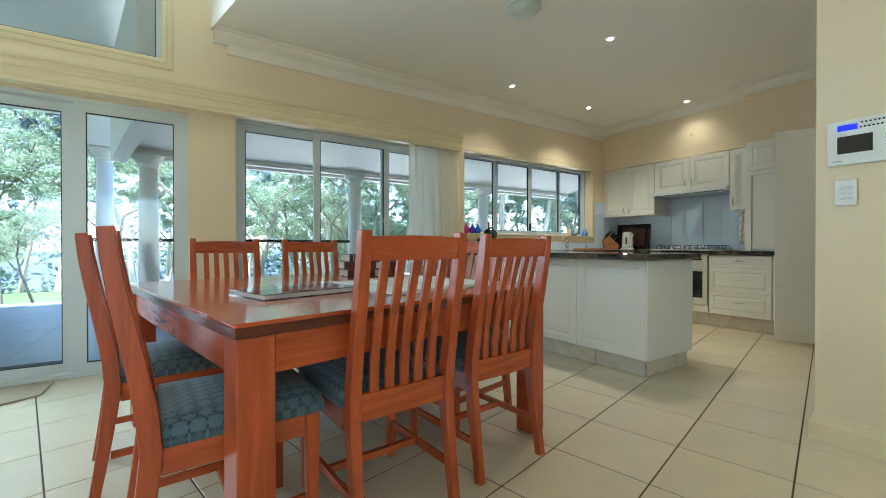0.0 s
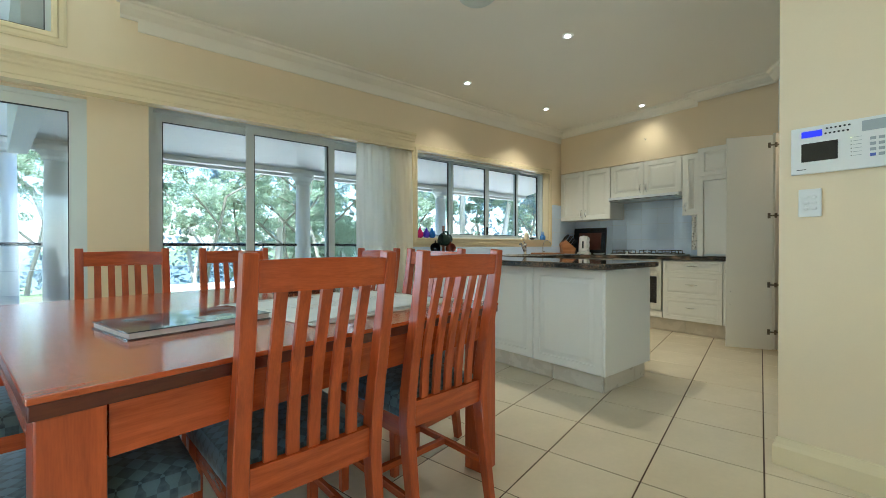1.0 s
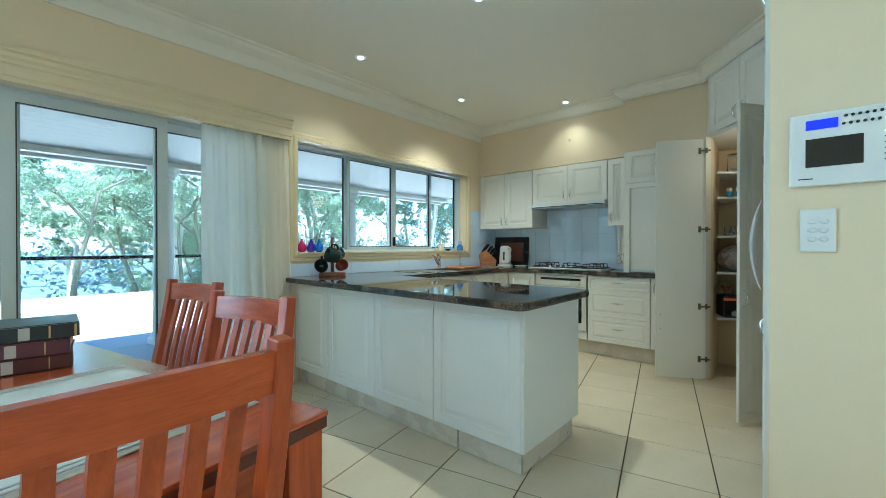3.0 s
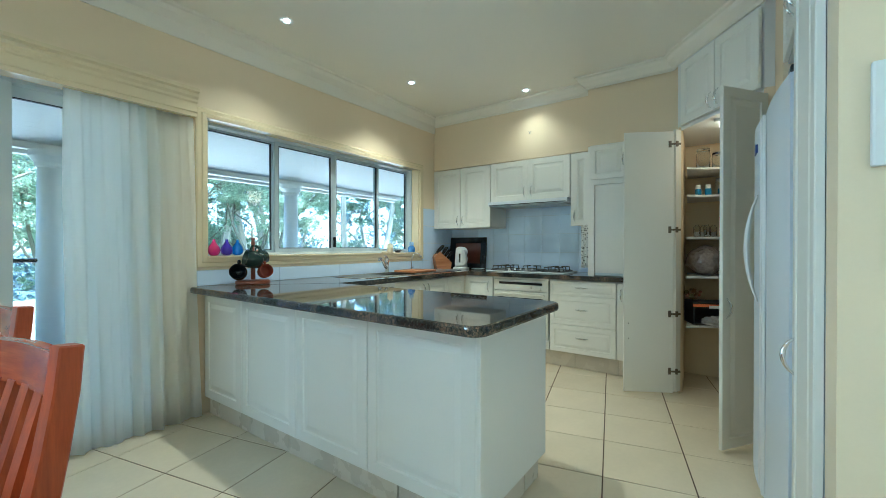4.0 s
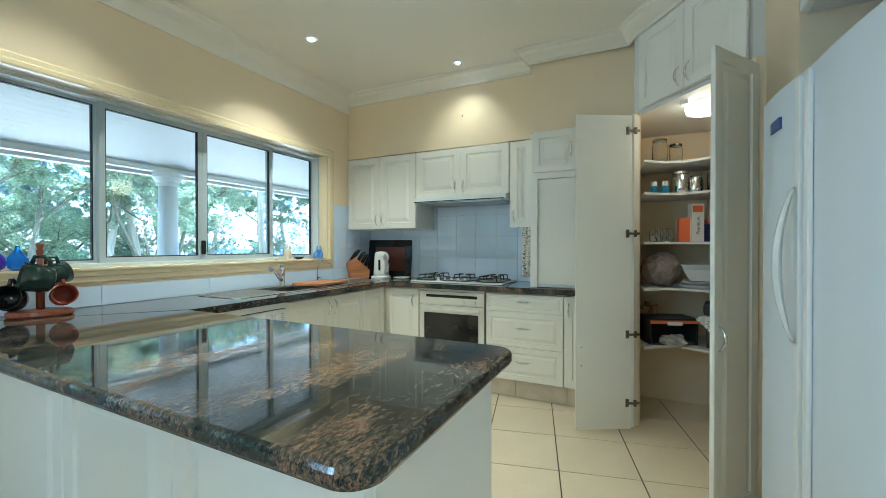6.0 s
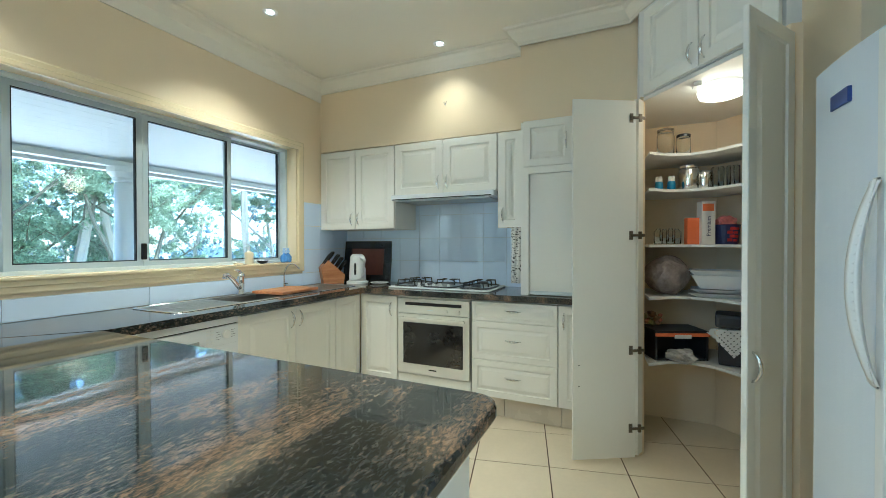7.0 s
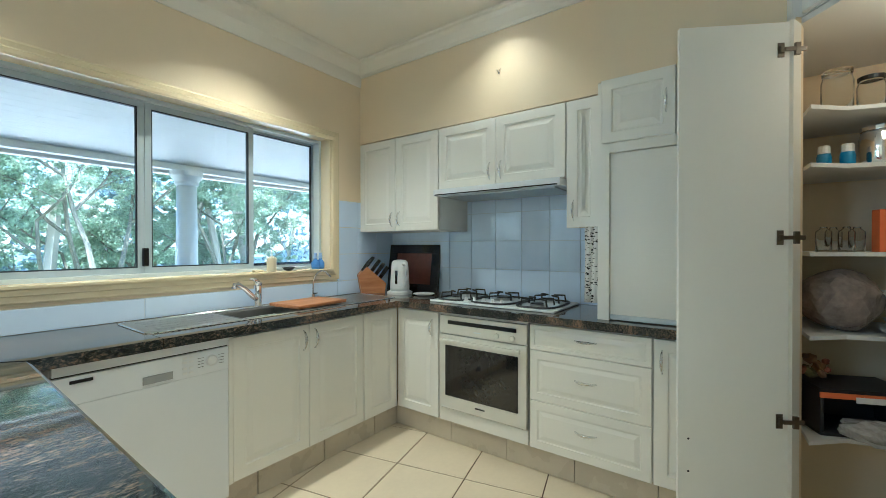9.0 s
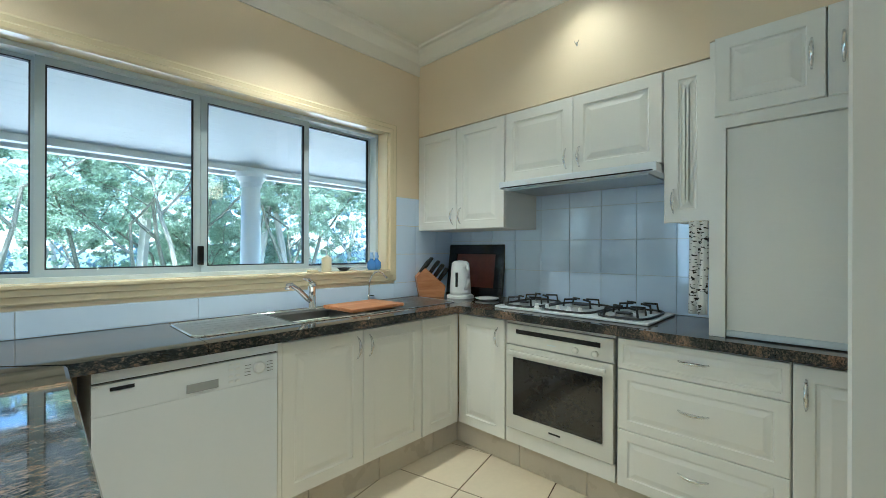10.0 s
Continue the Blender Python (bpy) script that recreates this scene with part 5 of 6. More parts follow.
to = solo("tea_towel", tw, m, "white tea towel with a black print hanging from a rail", "tea towel", smooth=True)
so = to.modifiers.new("thickness", "SOLIDIFY")
so.thickness = 0.004
rl_ = thing("towel_rail", "small chrome towel rail on the cupboard side", "towel rail")
part("rail", tube(bmesh.new(), [(5.655, 2.101, 1.372), (5.655, 2.16, 1.374), (5.655, 2.225, 1.374), (5.655, 2.228, 1.378)], 0.004, 6), CHROME, rl_)

# ---- window sill things ----
SZ = SILL + 0.0125
for x, nm, c in ((3.085, "pink", (0.75, 0.04, 0.22)), (3.175, "violet", (0.10, 0.05, 0.55)), (3.255, "blue", (0.04, 0.22, 0.75))):
    bm = lathe(bmesh.new(), [(0.018, 0), (0.034, 0.012), (0.042, 0.035), (0.036, 0.062), (0.018, 0.088), (0.009, 0.105), (0.010, 0.116), (0.007, 0.118)], 20)
    vg = surface(nm + "_glass", c, 0.12, spec=0.7, vary=0.1, bump=0)
    vg.node_tree.nodes["Principled BSDF"].inputs["Transmission Weight"].default_value = 0.55
    solo("glass_vase", bm, vg, f"small {nm} pear-shaped glass ornament on the sill", "ornament", pose(x, 4.03, SZ), "sill ornaments", smooth=True)
sd = thing("soap_dispenser", "cream ceramic soap pump on the sill", "soap dispenser", pose(4.92, 4.03, SZ))
part("bottle", lathe(bmesh.new(), [(0.03, 0), (0.031, 0.004), (0.031, 0.085), (0.027, 0.092), (0.012, 0.096), (0.012, 0.102)], 18), surface("cream_ceramic", (0.70, 0.62, 0.44), 0.3), sd, smooth=True)
part("pump", tube(bmesh.new(), [(0, 0, 0.10), (0, 0, 0.135), (-0.006, 0, 0.14), (-0.032, 0, 0.138)], 0.005, 6), PLASTIC, sd)
solo("soap_dish", lathe(bmesh.new(), [(0.015, 0), (0.028, 0.006), (0.045, 0.022), (0.042, 0.023), (0.025, 0.01)], 18), IRON, "small dark bowl on the sill", "bowl", pose(5.045, 4.03, SZ), smooth=True)
solo("soap_bar", box(-0.03, 0.03, -0.018, 0.018, 0, 0.014, bevel=0.005), surface("soap_cream", (0.7, 0.6, 0.4), 0.5), "cream soap bar on the sill", "soap", pose(4.82, 4.02, SZ))
BLUEG = surface("blue_glaze", (0.10, 0.25, 0.62), 0.15, vary=0.1, bump=0)
for x, y in ((5.27, 4.035), (5.325, 4.05)):
    bb = thing("blue_bottle", "small blue glass bottle with pale stopper", "bottle", pose(x, y, SZ), "blue bottles")
    part("bottle", lathe(bmesh.new(), [(0.022, 0), (0.030, 0.012), (0.030, 0.05), (0.012, 0.07), (0.011, 0.078)], 16), BLUEG, bb, smooth=True)
    part("stopper", lathe(bmesh.new(), [(0.012, 0.079), (0.016, 0.09), (0.010, 0.108), (0.013, 0.12)], 14), surface("pale_blue", (0.35, 0.5, 0.75), 0.3), bb, smooth=True)

mt = thing("mug_tree", "wooden mug tree hung with dark mugs on the peninsula", "mug tree", pose(3.27, 3.84, BENCH + 0.001))
RED = timber("red_mug_wood", (0.16, 0.04, 0.015), (0.3, 0.09, 0.04), 0.3, along=2)
part("base", lathe(bmesh.new(), [(0.112, 0), (0.118, 0.008), (0.116, 0.024), (0.105, 0.03), (0.03, 0.034)], 28), RED, mt, at=pose(0, 0, 0, 0, 0, -24) @ Matrix.Diagonal((1.0, 0.7, 1, 1)))
part("post", lathe(bmesh.new(), [(0.016, 0.03), (0.015, 0.19), (0.018, 0.21), (0.012, 0.235), (0.011, 0.28), (0.015, 0.30), (0.010, 0.312), (0.016, 0.33), (0.014, 0.338)], 14), RED, mt, smooth=True)
mug_profile = [(0.028, 0.0), (0.036, 0.006), (0.042, 0.03), (0.042, 0.075), (0.039, 0.075), (0.038, 0.03), (0.03, 0.01)]
for ang, out, face, z, nm, c, sc_ in ((156, 0.092, 232, 0.085, "black", (0.01, 0.01, 0.012), 1.32), (336, 0.075, 262, 0.088, "rust red", (0.25, 0.05, 0.025), 1.15),
                                      (246, 0.062, 168, 0.178, "dark green", (0.012, 0.03, 0.025), 1.5), (20, 0.06, 10, 0.188, "dark green", (0.012, 0.03, 0.025), 1.25)):
    ca, sa = math.cos(radians(ang)), math.sin(radians(ang))
    part("arm", tube(bmesh.new(), [(0, 0, z + 0.03), (out * 0.9 * ca, out * 0.9 * sa, z + 0.062)], 0.006, 6), RED, mt)
    mm = pose(out * ca, out * sa, z, 0, 76, face) @ Matrix.Scale(sc_, 4) @ pose(0, 0, -0.035)
    mg = part("mug", lathe(bmesh.new(), mug_profile, 20), surface(nm.replace(" ", "_") + "_glaze", c, 0.12, vary=0.2, bump=0), mt, f"glossy {nm} mug", at=mm, smooth=True)
    part("mug_handle", tube(bmesh.new(), [(-0.041, 0, 0.06), (-0.062, 0, 0.058), (-0.066, 0, 0.04), (-0.056, 0, 0.022), (-0.041, 0, 0.02)], 0.006, 6), mg.data.materials[0], mg, smooth=True)

# ---- on the table ----
PAPER = surface("paper_edges", (0.62, 0.55, 0.42), 0.8, vary=0.1, fine=300, bump=0.05, stretch=(1, 1, 30))
bz = 0.751
for i, (c, w, a, dx) in enumerate((((0.085, 0.018, 0.012), 0.34, -20, 0.0), ((0.10, 0.02, 0.03), 0.355, -23, -0.008), ((0.03, 0.035, 0.03), 0.345, -18, 0.012))):
    bk = thing("leather_book", "thick old leather-bound book with gilt bands in a stack", "book", TI @ pose(0.52 + dx, 0.44, bz, 0, 0, a), "stacked books")
    cm = surface("leather_" + "abc"[i], c, 0.35, vary=0.3, scale=12, fine=120, bump=0.06)
    bm = bx(bmesh.new(), -w / 2, w / 2, -0.11, 0.12, 0, 0.004, bevel=0.001)
    bx(bm, -w / 2, w / 2, -0.11, 0.12, 0.044, 0.048, bevel=0.001)
    part("cover", bm, cm, bk)
    part("spine", prism(bmesh.new(), [(-w / 2, -0.111), (w / 2, -0.111), (w / 2, -0.118), (w / 2 * 0.98, -0.124), (-w / 2 * 0.98, -0.124), (-w / 2, -0.118)], 0.002, 0.046), cm, bk)
    part("page_block", box(-w / 2 + 0.006, w / 2 - 0.006, -0.108, 0.112, 0.0045, 0.0435), PAPER, bk)
    gm = surface("gilt", (0.55, 0.38, 0.14), 0.35, 0.6, vary=0.3)
    for u, bw, lab in (((-0.44, 0.008, 0), (-0.2, 0.010, 0), (-0.08, 0.016, 0), (0.08, 0.026, 1), (0.28, 0.005, 0), (0.46, 0.006, 0)) if i == 2 else ((-0.2, 0.003, 0), (0.02 + 0.06 * i, 0.026, 1), (0.33, 0.003, 0))):
        part("label_band" if lab else "gilt_band", box(u * w, u * w + bw, -0.1255, -0.117, 0.0045, 0.0435), surface("pale_label", (0.55, 0.52, 0.45), 0.5) if lab else gm, bk)
    bz += 0.049
mg = thing("picture_book", "large glossy picture book lying flat on the table", "book", TI @ pose(-0.30, -0.17, 0.7505, 0, 0, 3))
m, n, l, p = nodes_of("glossy_cover")
nz = n.new("ShaderNodeTexNoise")
nz.inputs["Scale"].default_value = 7
cr = n.new("ShaderNodeValToRGB")
cr.color_ramp.elements[0].position, cr.color_ramp.elements[0].color = 0.42, (0.02, 0.03, 0.04, 1)
cr.color_ramp.elements[1].position, cr.color_ramp.elements[1].color = 0.68, (0.30, 0.36, 0.38, 1)
l.new(n.new("ShaderNodeTexCoord").outputs["Object"], nz.inputs["Vector"])
l.new(nz.outputs[0], cr.inputs[0])
l.new(cr.outputs[0], p.inputs["Base Color"])
p.inputs["Roughness"].default_value = 0.08
bm = bx(bmesh.new(), -0.21, 0.21, -0.15, 0.15, 0, 0.003)
bx(bm, -0.21, 0.21, -0.15, 0.15, 0.019, 0.022)
part("cover", bm, m, mg, "glossy dark photographic cover")
part("page_block", box(-0.205, 0.207, -0.146, 0.146, 0.0035, 0.0185), surface("white_pages", (0.75, 0.75, 0.72), 0.7, bump=0.04, stretch=(1, 1, 40)), mg)
LINEN = surface("white_linen", (0.68, 0.67, 0.62), 0.9, vary=0.12, scale=9, fine=350, bump=0.12)
bm = bmesh.new()
nn_ = 24
grid = [[bm.verts.new((-0.08 + 0.80 * i / nn_, -0.56 + 0.69 * j / nn_, 0.754 + 0.004 * noise.noise((i * 0.35, j * 0.35, 3.0)) + 0.003 * math.sin(i * 1.3) * (j / nn_))) for i in range(nn_ + 1)] for j in range(nn_ + 1)]
for a, b in zip(grid, grid[1:]):
    for i in range(nn_):
        bm.faces.new((a[i], a[i + 1], b[i + 1], b[i]))
ru = thing("table_runner", "white embroidered linen cloth laid on the table", "tablecloth", TI)
c_ = part("cloth", bm, LINEN, ru, smooth=True)
so = c_.modifiers.new("thickness", "SOLIDIFY")
so.thickness = 0.003
EMB = surface("grey_embroidery", (0.61, 0.60, 0.56), 0.9, vary=0.2, fine=200, bump=0.1)
for v0 in (-0.545, -0.525, 0.09, 0.11):
    part("border_line", box(-0.07, 0.71, v0, v0 + 0.006, 0.7575, 0.761), EMB, ru, "grey stitched border line")
for k in range(7):
    bm = tube(bmesh.new(), [(0.02 + 0.1 * k + 0.035 * math.cos(a), -0.20 + 0.07 * math.sin(a * 2 + k), 0.757) for a in (0.6 * q for q in range(9))], 0.0014, 5)
    part("stitching", bm, EMB, ru, "embroidered sprig")

# ---- wall panel, switches, small fittings ----
ap = thing("alarm_panel", "white wall intercom with dark screen and blue display", "intercom", pose(2.838, 0.785, 1.325, 0, 0, -90))
part("housing", box(0, 0.37, -0.018, 0, 0, 0.205, bevel=0.005), PLASTIC, ap)
part("screen", box(0.036, 0.152, -0.0195, -0.0175, 0.052, 0.132, bevel=0.0), BLACK, ap, "black screen")
part("display", box(0.036, 0.103, -0.0195, -0.0175, 0.158, 0.185), glow("blue_lcd", (0.03, 0.04, 1.0), 0.16, (0.01, 0.01, 0.2)), ap, "lit blue display")
for r in range(2):
    for k in range(6):
        part("button", lathe(bmesh.new(), [(0.004, 0), (0.004, 0.003), (0.003, 0.004)], 8), IRON, ap, at=pose(0.118 + k * 0.0135 - r * 0.004, -0.018, 0.186 - r * 0.021, 90, 0, 0))
gm = surface("grey_grille", (0.36, 0.39, 0.40), 0.6)
part("speaker", box(0.222, 0.352, -0.0195, -0.0175, 0.150, 0.192), gm, ap, "grey speaker grille")
for k in range(6):
    part("indicator", box(0.190, 0.194, -0.0195, -0.0175, 0.055 + k * 0.015, 0.058 + k * 0.015), IRON if k < 5 else glow("led", (0.8, 0.9, 0.1), 2), ap)
    part("printing", box(0.198, 0.222, -0.0188, -0.0175, 0.0555 + k * 0.015, 0.0572 + k * 0.015), gm, ap, "small grey printed line")
part("badge", box(0.02, 0.052, -0.0188, -0.0175, 0.018, 0.021), IRON, ap)
for row in range(4):
    for k in range(3):
        part("key", box(0.245 + k * 0.024, 0.262 + k * 0.024, -0.021, -0.0175, 0.045 + row * 0.022, 0.057 + row * 0.022, bevel=0.001), surface("blue_key", (0.1, 0.15, 0.5), 0.4) if row + k == 0 else gm, ap)
sw = thing("light_switch", "white six-gang wall light switch", "light switch", pose(2.838, 0.760, 1.137, 0, 0, -90))
part("plate", box(0, 0.076, -0.009, 0, 0, 0.122, bevel=0.003), PLASTIC, sw)
for r in range(3):
    for k in range(2):
        part("rocker", lathe(bmesh.new(), [(0.0095, 0), (0.009, 0.004), (0.006, 0.0055)], 14), PLASTIC, sw, at=pose(0.026 + 0.025 * k, -0.009, 0.036 + 0.025 * r, 90, 0, 0) @ Matrix.Diagonal((1.1, 0.8, 1, 1)))
hk = thing("wall_hook", "small bare metal hook on the bulkhead", "hook", pose(5.678, 2.735, 2.37, 0, 0, -90))
part("plate", box(-0.003, 0.003, -0.004, 0, -0.016, 0.004), STEEL, hk)
part("prong", tube(bmesh.new(), [(-0.012, -0.004, 0.012), (0, -0.012, -0.016), (0.012, -0.004, 0.012)], 0.002, 6), HINGE, hk)
cl = thing("ceiling_light", "round frosted glass ceiling light, switched off", "ceiling light", pose(2.38, 2.36, CEILING))
part("dish", lathe(bmesh.new(), [(0.12, -0.002), (0.125, -0.015), (0.10, -0.035), (0.05, -0.05), (0.01, -0.053)], 28), surface("frosted_glass", (0.55, 0.60, 0.52), 0.3, vary=0.05), cl, smooth=True)
part("rim", lathe(bmesh.new(), [(0.13, -0.001), (0.13, -0.013), (0.124, -0.013), (0.124, -0.001)], 28), PLASTIC, cl)
mat_ = thing("door_mat", "beige woven mat with cut corners inside the glass door", "mat")
part("mat", prism(bmesh.new(), [(-1.45, 3.62), (-0.66, 3.60), (-0.51, 3.70), (-0.50, 3.98), (-1.45, 3.98)], 0.001, 0.012), surface("beige_weave", (0.42, 0.36, 0.25), 0.95, vary=0.15, fine=200, bump=0.2), mat_)
ot = thing("outdoor_mat", "dark rubber mat on the veranda", "mat")
part("mat", box(-1.3, -0.55, 4.30, 4.75, -0.0195, -0.006, bevel=0.003), surface("dark_rubber", (0.03, 0.03, 0.045), 0.9, fine=150, bump=0.2), ot)

# ---- pantry: lamp and stores ----
pl = thing("pantry_lamp", "round white oyster lamp glowing inside the pantry", "ceiling light", pose(5.27, 0.975, 2.089) @ Matrix.Scale(0.9, 4))
part("base", lathe(bmesh.new(), [(0.10, 0), (0.10, -0.022), (0.095, -0.025)], 24), PLASTIC, pl)
part("diffuser", lathe(bmesh.new(), [(0.115, -0.026), (0.122, -0.04), (0.112, -0.072), (0.07, -0.086), (0.01, -0.09)], 24), LAMP_ON, pl, "glowing white glass diffuser", smooth=True)
part("switch_box", box(-0.09, -0.02, 0.11, 0.15, -0.025, 0), PLASTIC, pl)
bulb = new("pantry_bulb", bpy.data.lights.new("pantry_bulb", "POINT"))
bulb.data.energy, bulb.data.color, bulb.data.shadow_soft_size = 0.36, (1.0, 0.66, 0.36), 0.1
bulb.matrix_world = pose(5.27, 0.975, 1.97)
SH = (0.5275, 0.9275, 1.2475, 1.5875, 1.8075)


def jar(name, label, cat, x, y, z, r, h, mat, lid=None, neck=None, group="pantry stores", hollow=True):
    j = thing(name, label, cat, pose(x, y, z), group)
    prof = [(r * 0.92, 0), (r, h * 0.06), (r, h * 0.8), (neck or r * 0.9, h * 0.92), (neck or r * 0.9, h)]
    if hollow:
        prof = [(0.0004, 0)] + prof + [((neck or r * 0.9) - 0.003, h), ((neck or r * 0.9) - 0.003, h * 0.92), (r - 0.003, h * 0.78), (r * 0.92 - 0.003, 0.006), (0.0004, 0.006)]
    part("vessel", lathe(bmesh.new(), prof, 16), mat, j, smooth=True)
    if lid:
        part("lid", lathe(bmesh.new(), [(r * 0.95, h + 0.001), (r * 0.95, h + 0.016), (r * 0.7, h + 0.02)], 16), lid, j)
    return j


TEAL = surface("teal_paint", (0.03, 0.22, 0.42), 0.4)
ORANGE = surface("orange_card", (0.75, 0.17, 0.05), 0.6, vary=0.08)
CARD = surface("white_card", (0.75, 0.72, 0.66), 0.6, vary=0.05)
NAVY = surface("navy_plastic", (0.02, 0.025, 0.09), 0.35)
SCARLET = surface("red_print", (0.55, 0.03, 0.03), 0.4)
CHAR = surface("charcoal_plastic", (0.02, 0.021, 0.024), 0.45, vary=0.2)
WRAP = surface("cloudy_plastic_film", (0.42, 0.40, 0.37), 0.25, vary=0.4, scale=14, bump=0.1)
jar("storage_jar", "tall clear glass storage jar", "jar", 5.66, 1.20, SH[4], 0.05, 0.15, CLEAR, CLEAR)
jar("coffee_plunger", "glass coffee plunger with black lid", "coffee plunger", 5.68, 1.10, SH[4], 0.042, 0.11, CLEAR, BLACK)
solo("flat_packet", box(-0.1, 0.1, -0.04, 0.04, 0, 0.018, bevel=0.003), ORANGE, "flat orange packet on the top shelf", "packet", pose(5.72, 0.86, SH[4], 0, 0, 50))
for y in (1.235, 1.165):
    j = jar("shaker", "small blue shaker with white top", "shaker", 5.68, y, SH[3], 0.024, 0.06, TEAL, None, hollow=False, group="shakers")
    part("top", lathe(bmesh.new(), [(0.02, 0.061), (0.019, 0.09), (0.014, 0.094)], 14), CARD, j, "white shaker top")
jar("steel_canister", "polished steel canister with lid", "canister", 5.76, 1.06, SH[3], 0.062, 0.145, CHROME, CHROME, hollow=False)
jar("steel_jug", "polished steel jug beside the canister", "jug", 5.80, 0.97, SH[3], 0.05, 0.13, CHROME, None)
for k, (x, y) in enumerate(((5.75, 0.905), (5.82, 0.86), (5.73, 0.83), (5.80, 0.78), (5.69, 0.76), (5.76, 0.71), (5.66, 0.69))):
    jar("drinking_glass", "plain clear drinking glass", "glass", x, y, SH[3], 0.034, 0.14, CLEAR, None, 0.034, "drinking glasses")
for k, (x, y) in enumerate(((5.64, 1.24), (5.66, 1.17), (5.72, 1.20), (5.72, 1.13))):
    jar("spice_bottle", "small clear glass bottle with stopper", "bottle", x, y, SH[2], 0.026, 0.10, CLEAR, None, 0.012, "small bottles")
solo("orange_carton", box(-0.035, 0.035, -0.025, 0.025, 0, 0.165, bevel=0.002), ORANGE, "orange cardboard food carton on the shelf", "carton", pose(5.70, 1.05, SH[2], 0, 0, -75))
cn = thing("tall_carton", "tall white food carton with orange print", "carton", pose(5.70, 0.975, SH[2], 0, 0, -72))
part("box", box(-0.04, 0.04, -0.03, 0.03, 0, 0.265, bevel=0.002), CARD, cn)
part("print", box(-0.034, 0.03, -0.0315, -0.0302, 0.205, 0.25), ORANGE, cn, "orange picture patch")
ft = bpy.data.curves.new("lettering", "FONT")
ft.body, ft.size, ft.extrude = "Premium", 0.034, 0.0004
to = new("lettering", ft)
to.parent = cn
to.matrix_local = pose(0.012, -0.0312, 0.05, 90, -90, 0)
ft.materials.append(NAVY)
bk = thing("snack_tub", "navy tub with red print and a wrapped packet in it", "tub", pose(5.76, 0.86, SH[2], 0, 0, 200) @ Matrix.Scale(0.9, 4))
part("tub", lathe(bmesh.new(), [(0.07, 0), (0.085, 0.13), (0.088, 0.135), (0.082, 0.135), (0.066, 0.01)], 22), NAVY, bk)
for k in range(4):
    bm = bmesh.new()
    for a0, z0, z1 in ((-14 + 10 * (k % 2), 0.02 + 0.026 * k, 0.04 + 0.026 * k), (12 + 6 * (k % 2), 0.02 + 0.026 * k, 0.036 + 0.026 * k)):
        vs = [bm.verts.new(((0.0715 + 0.115 * z + o) * math.cos(radians(a)), (0.0715 + 0.115 * z + o) * math.sin(radians(a)), z)) for o in (0.0, 0.0015) for a, z in ((a0 - 11, z0), (a0 + 11, z0), (a0 + 11, z1), (a0 - 11, z1))]
        for q in ((0, 3, 2, 1), (4, 5, 6, 7), (0, 1, 5, 4), (1, 2, 6, 5), (2, 3, 7, 6), (3, 0, 4, 7)):
            bm.faces.new([vs[j] for j in q])
    part("print", bm, SCARLET, bk, "red printed mark")
bm = bmesh.new()
bmesh.ops.create_icosphere(bm, subdivisions=3, radius=0.065)
for v in bm.verts:
    v.co *= 1 + 0.25 * noise.noise(v.co * 28)
    v.co.z = v.co.z * 0.75 + 0.15
part("packet", bm, surface("red_white_film", (0.7, 0.2, 0.17), 0.3, vary=0.6, scale=18), bk, "crumpled red and white packet")
jar("yellow_jar", "small jar with a yellow label", "jar", 5.67, 0.70, SH[2], 0.03, 0.075, surface("yellow_label", (0.6, 0.4, 0.03), 0.4), BLACK, hollow=False)
jar("spice_jar", "small clear glass spice jar", "jar", 5.76, 0.735, SH[2], 0.028, 0.07, CLEAR, None)
bm = bmesh.new()
bmesh.ops.create_icosphere(bm, subdivisions=4, radius=0.13)
for v in bm.verts:
    v.co *= 1 + 0.10 * noise.noise(v.co * 14) + 0.05 * noise.noise(v.co * 40)
    v.co.z = max(v.co.z * 0.95 + 0.125, 0)
solo("plastic_bag", bm, surface("brown_filmy_bag", (0.25, 0.20, 0.17), 0.22, vary=0.5, scale=10, bump=0.1), "tied brownish plastic bag full of packets", "plastic bag", pose(5.70, 1.19, SH[1]))


def tray(x, y, z, w, d, h, a):
    bm = bmesh.new()
    o = [bm.verts.new((sx * (w / 2 - i), sy * (d / 2 - i), zz)) for zz, i in ((0, 0.05), (h - 0.004, 0.006), (h, 0), (h, 0.012), (0.006, 0.056)) for sx, sy in ((-1, -1), (1, -1), (1, 1), (-1, 1))]
    for k in range(4):
        for c in range(4):
            bm.faces.new((o[k * 4 + c], o[k * 4 + (c + 1) % 4], o[k * 4 + 4 + (c + 1) % 4], o[k * 4 + 4 + c]))
    bm.faces.new(o[0:4][::-1])
    bm.faces.new(o[16:20])
    return solo("serving_dish", bm, PLASTIC, "white porcelain serving dish in a stack", "dish", pose(x, y, z, 0, 0, a), "serving dishes")


for x, y, dz, w, d, h in ((5.69, 0.90, 0, 0.34, 0.26, 0.025), (5.69, 0.895, 0.0265, 0.32, 0.24, 0.022), (5.69, 0.90, 0.050, 0.31, 0.22, 0.085), (5.69, 0.90, 0.112, 0.33, 0.23, 0.05)):
    tray(x, y, SH[1] + dz, w, d, h, -98)
jar("lidded_tub", "small white plastic tub with a blue lid", "tub", 5.53, 0.768, SH[1], 0.036, 0.11, PLASTIC, surface("blue_lid", (0.05, 0.12, 0.45), 0.4), hollow=False)
bt = thing("storage_box", "black box with orange trim and a plastic film", "box", pose(5.72, 1.15, SH[0], 0, 0, -68))
bm = bmesh.new()
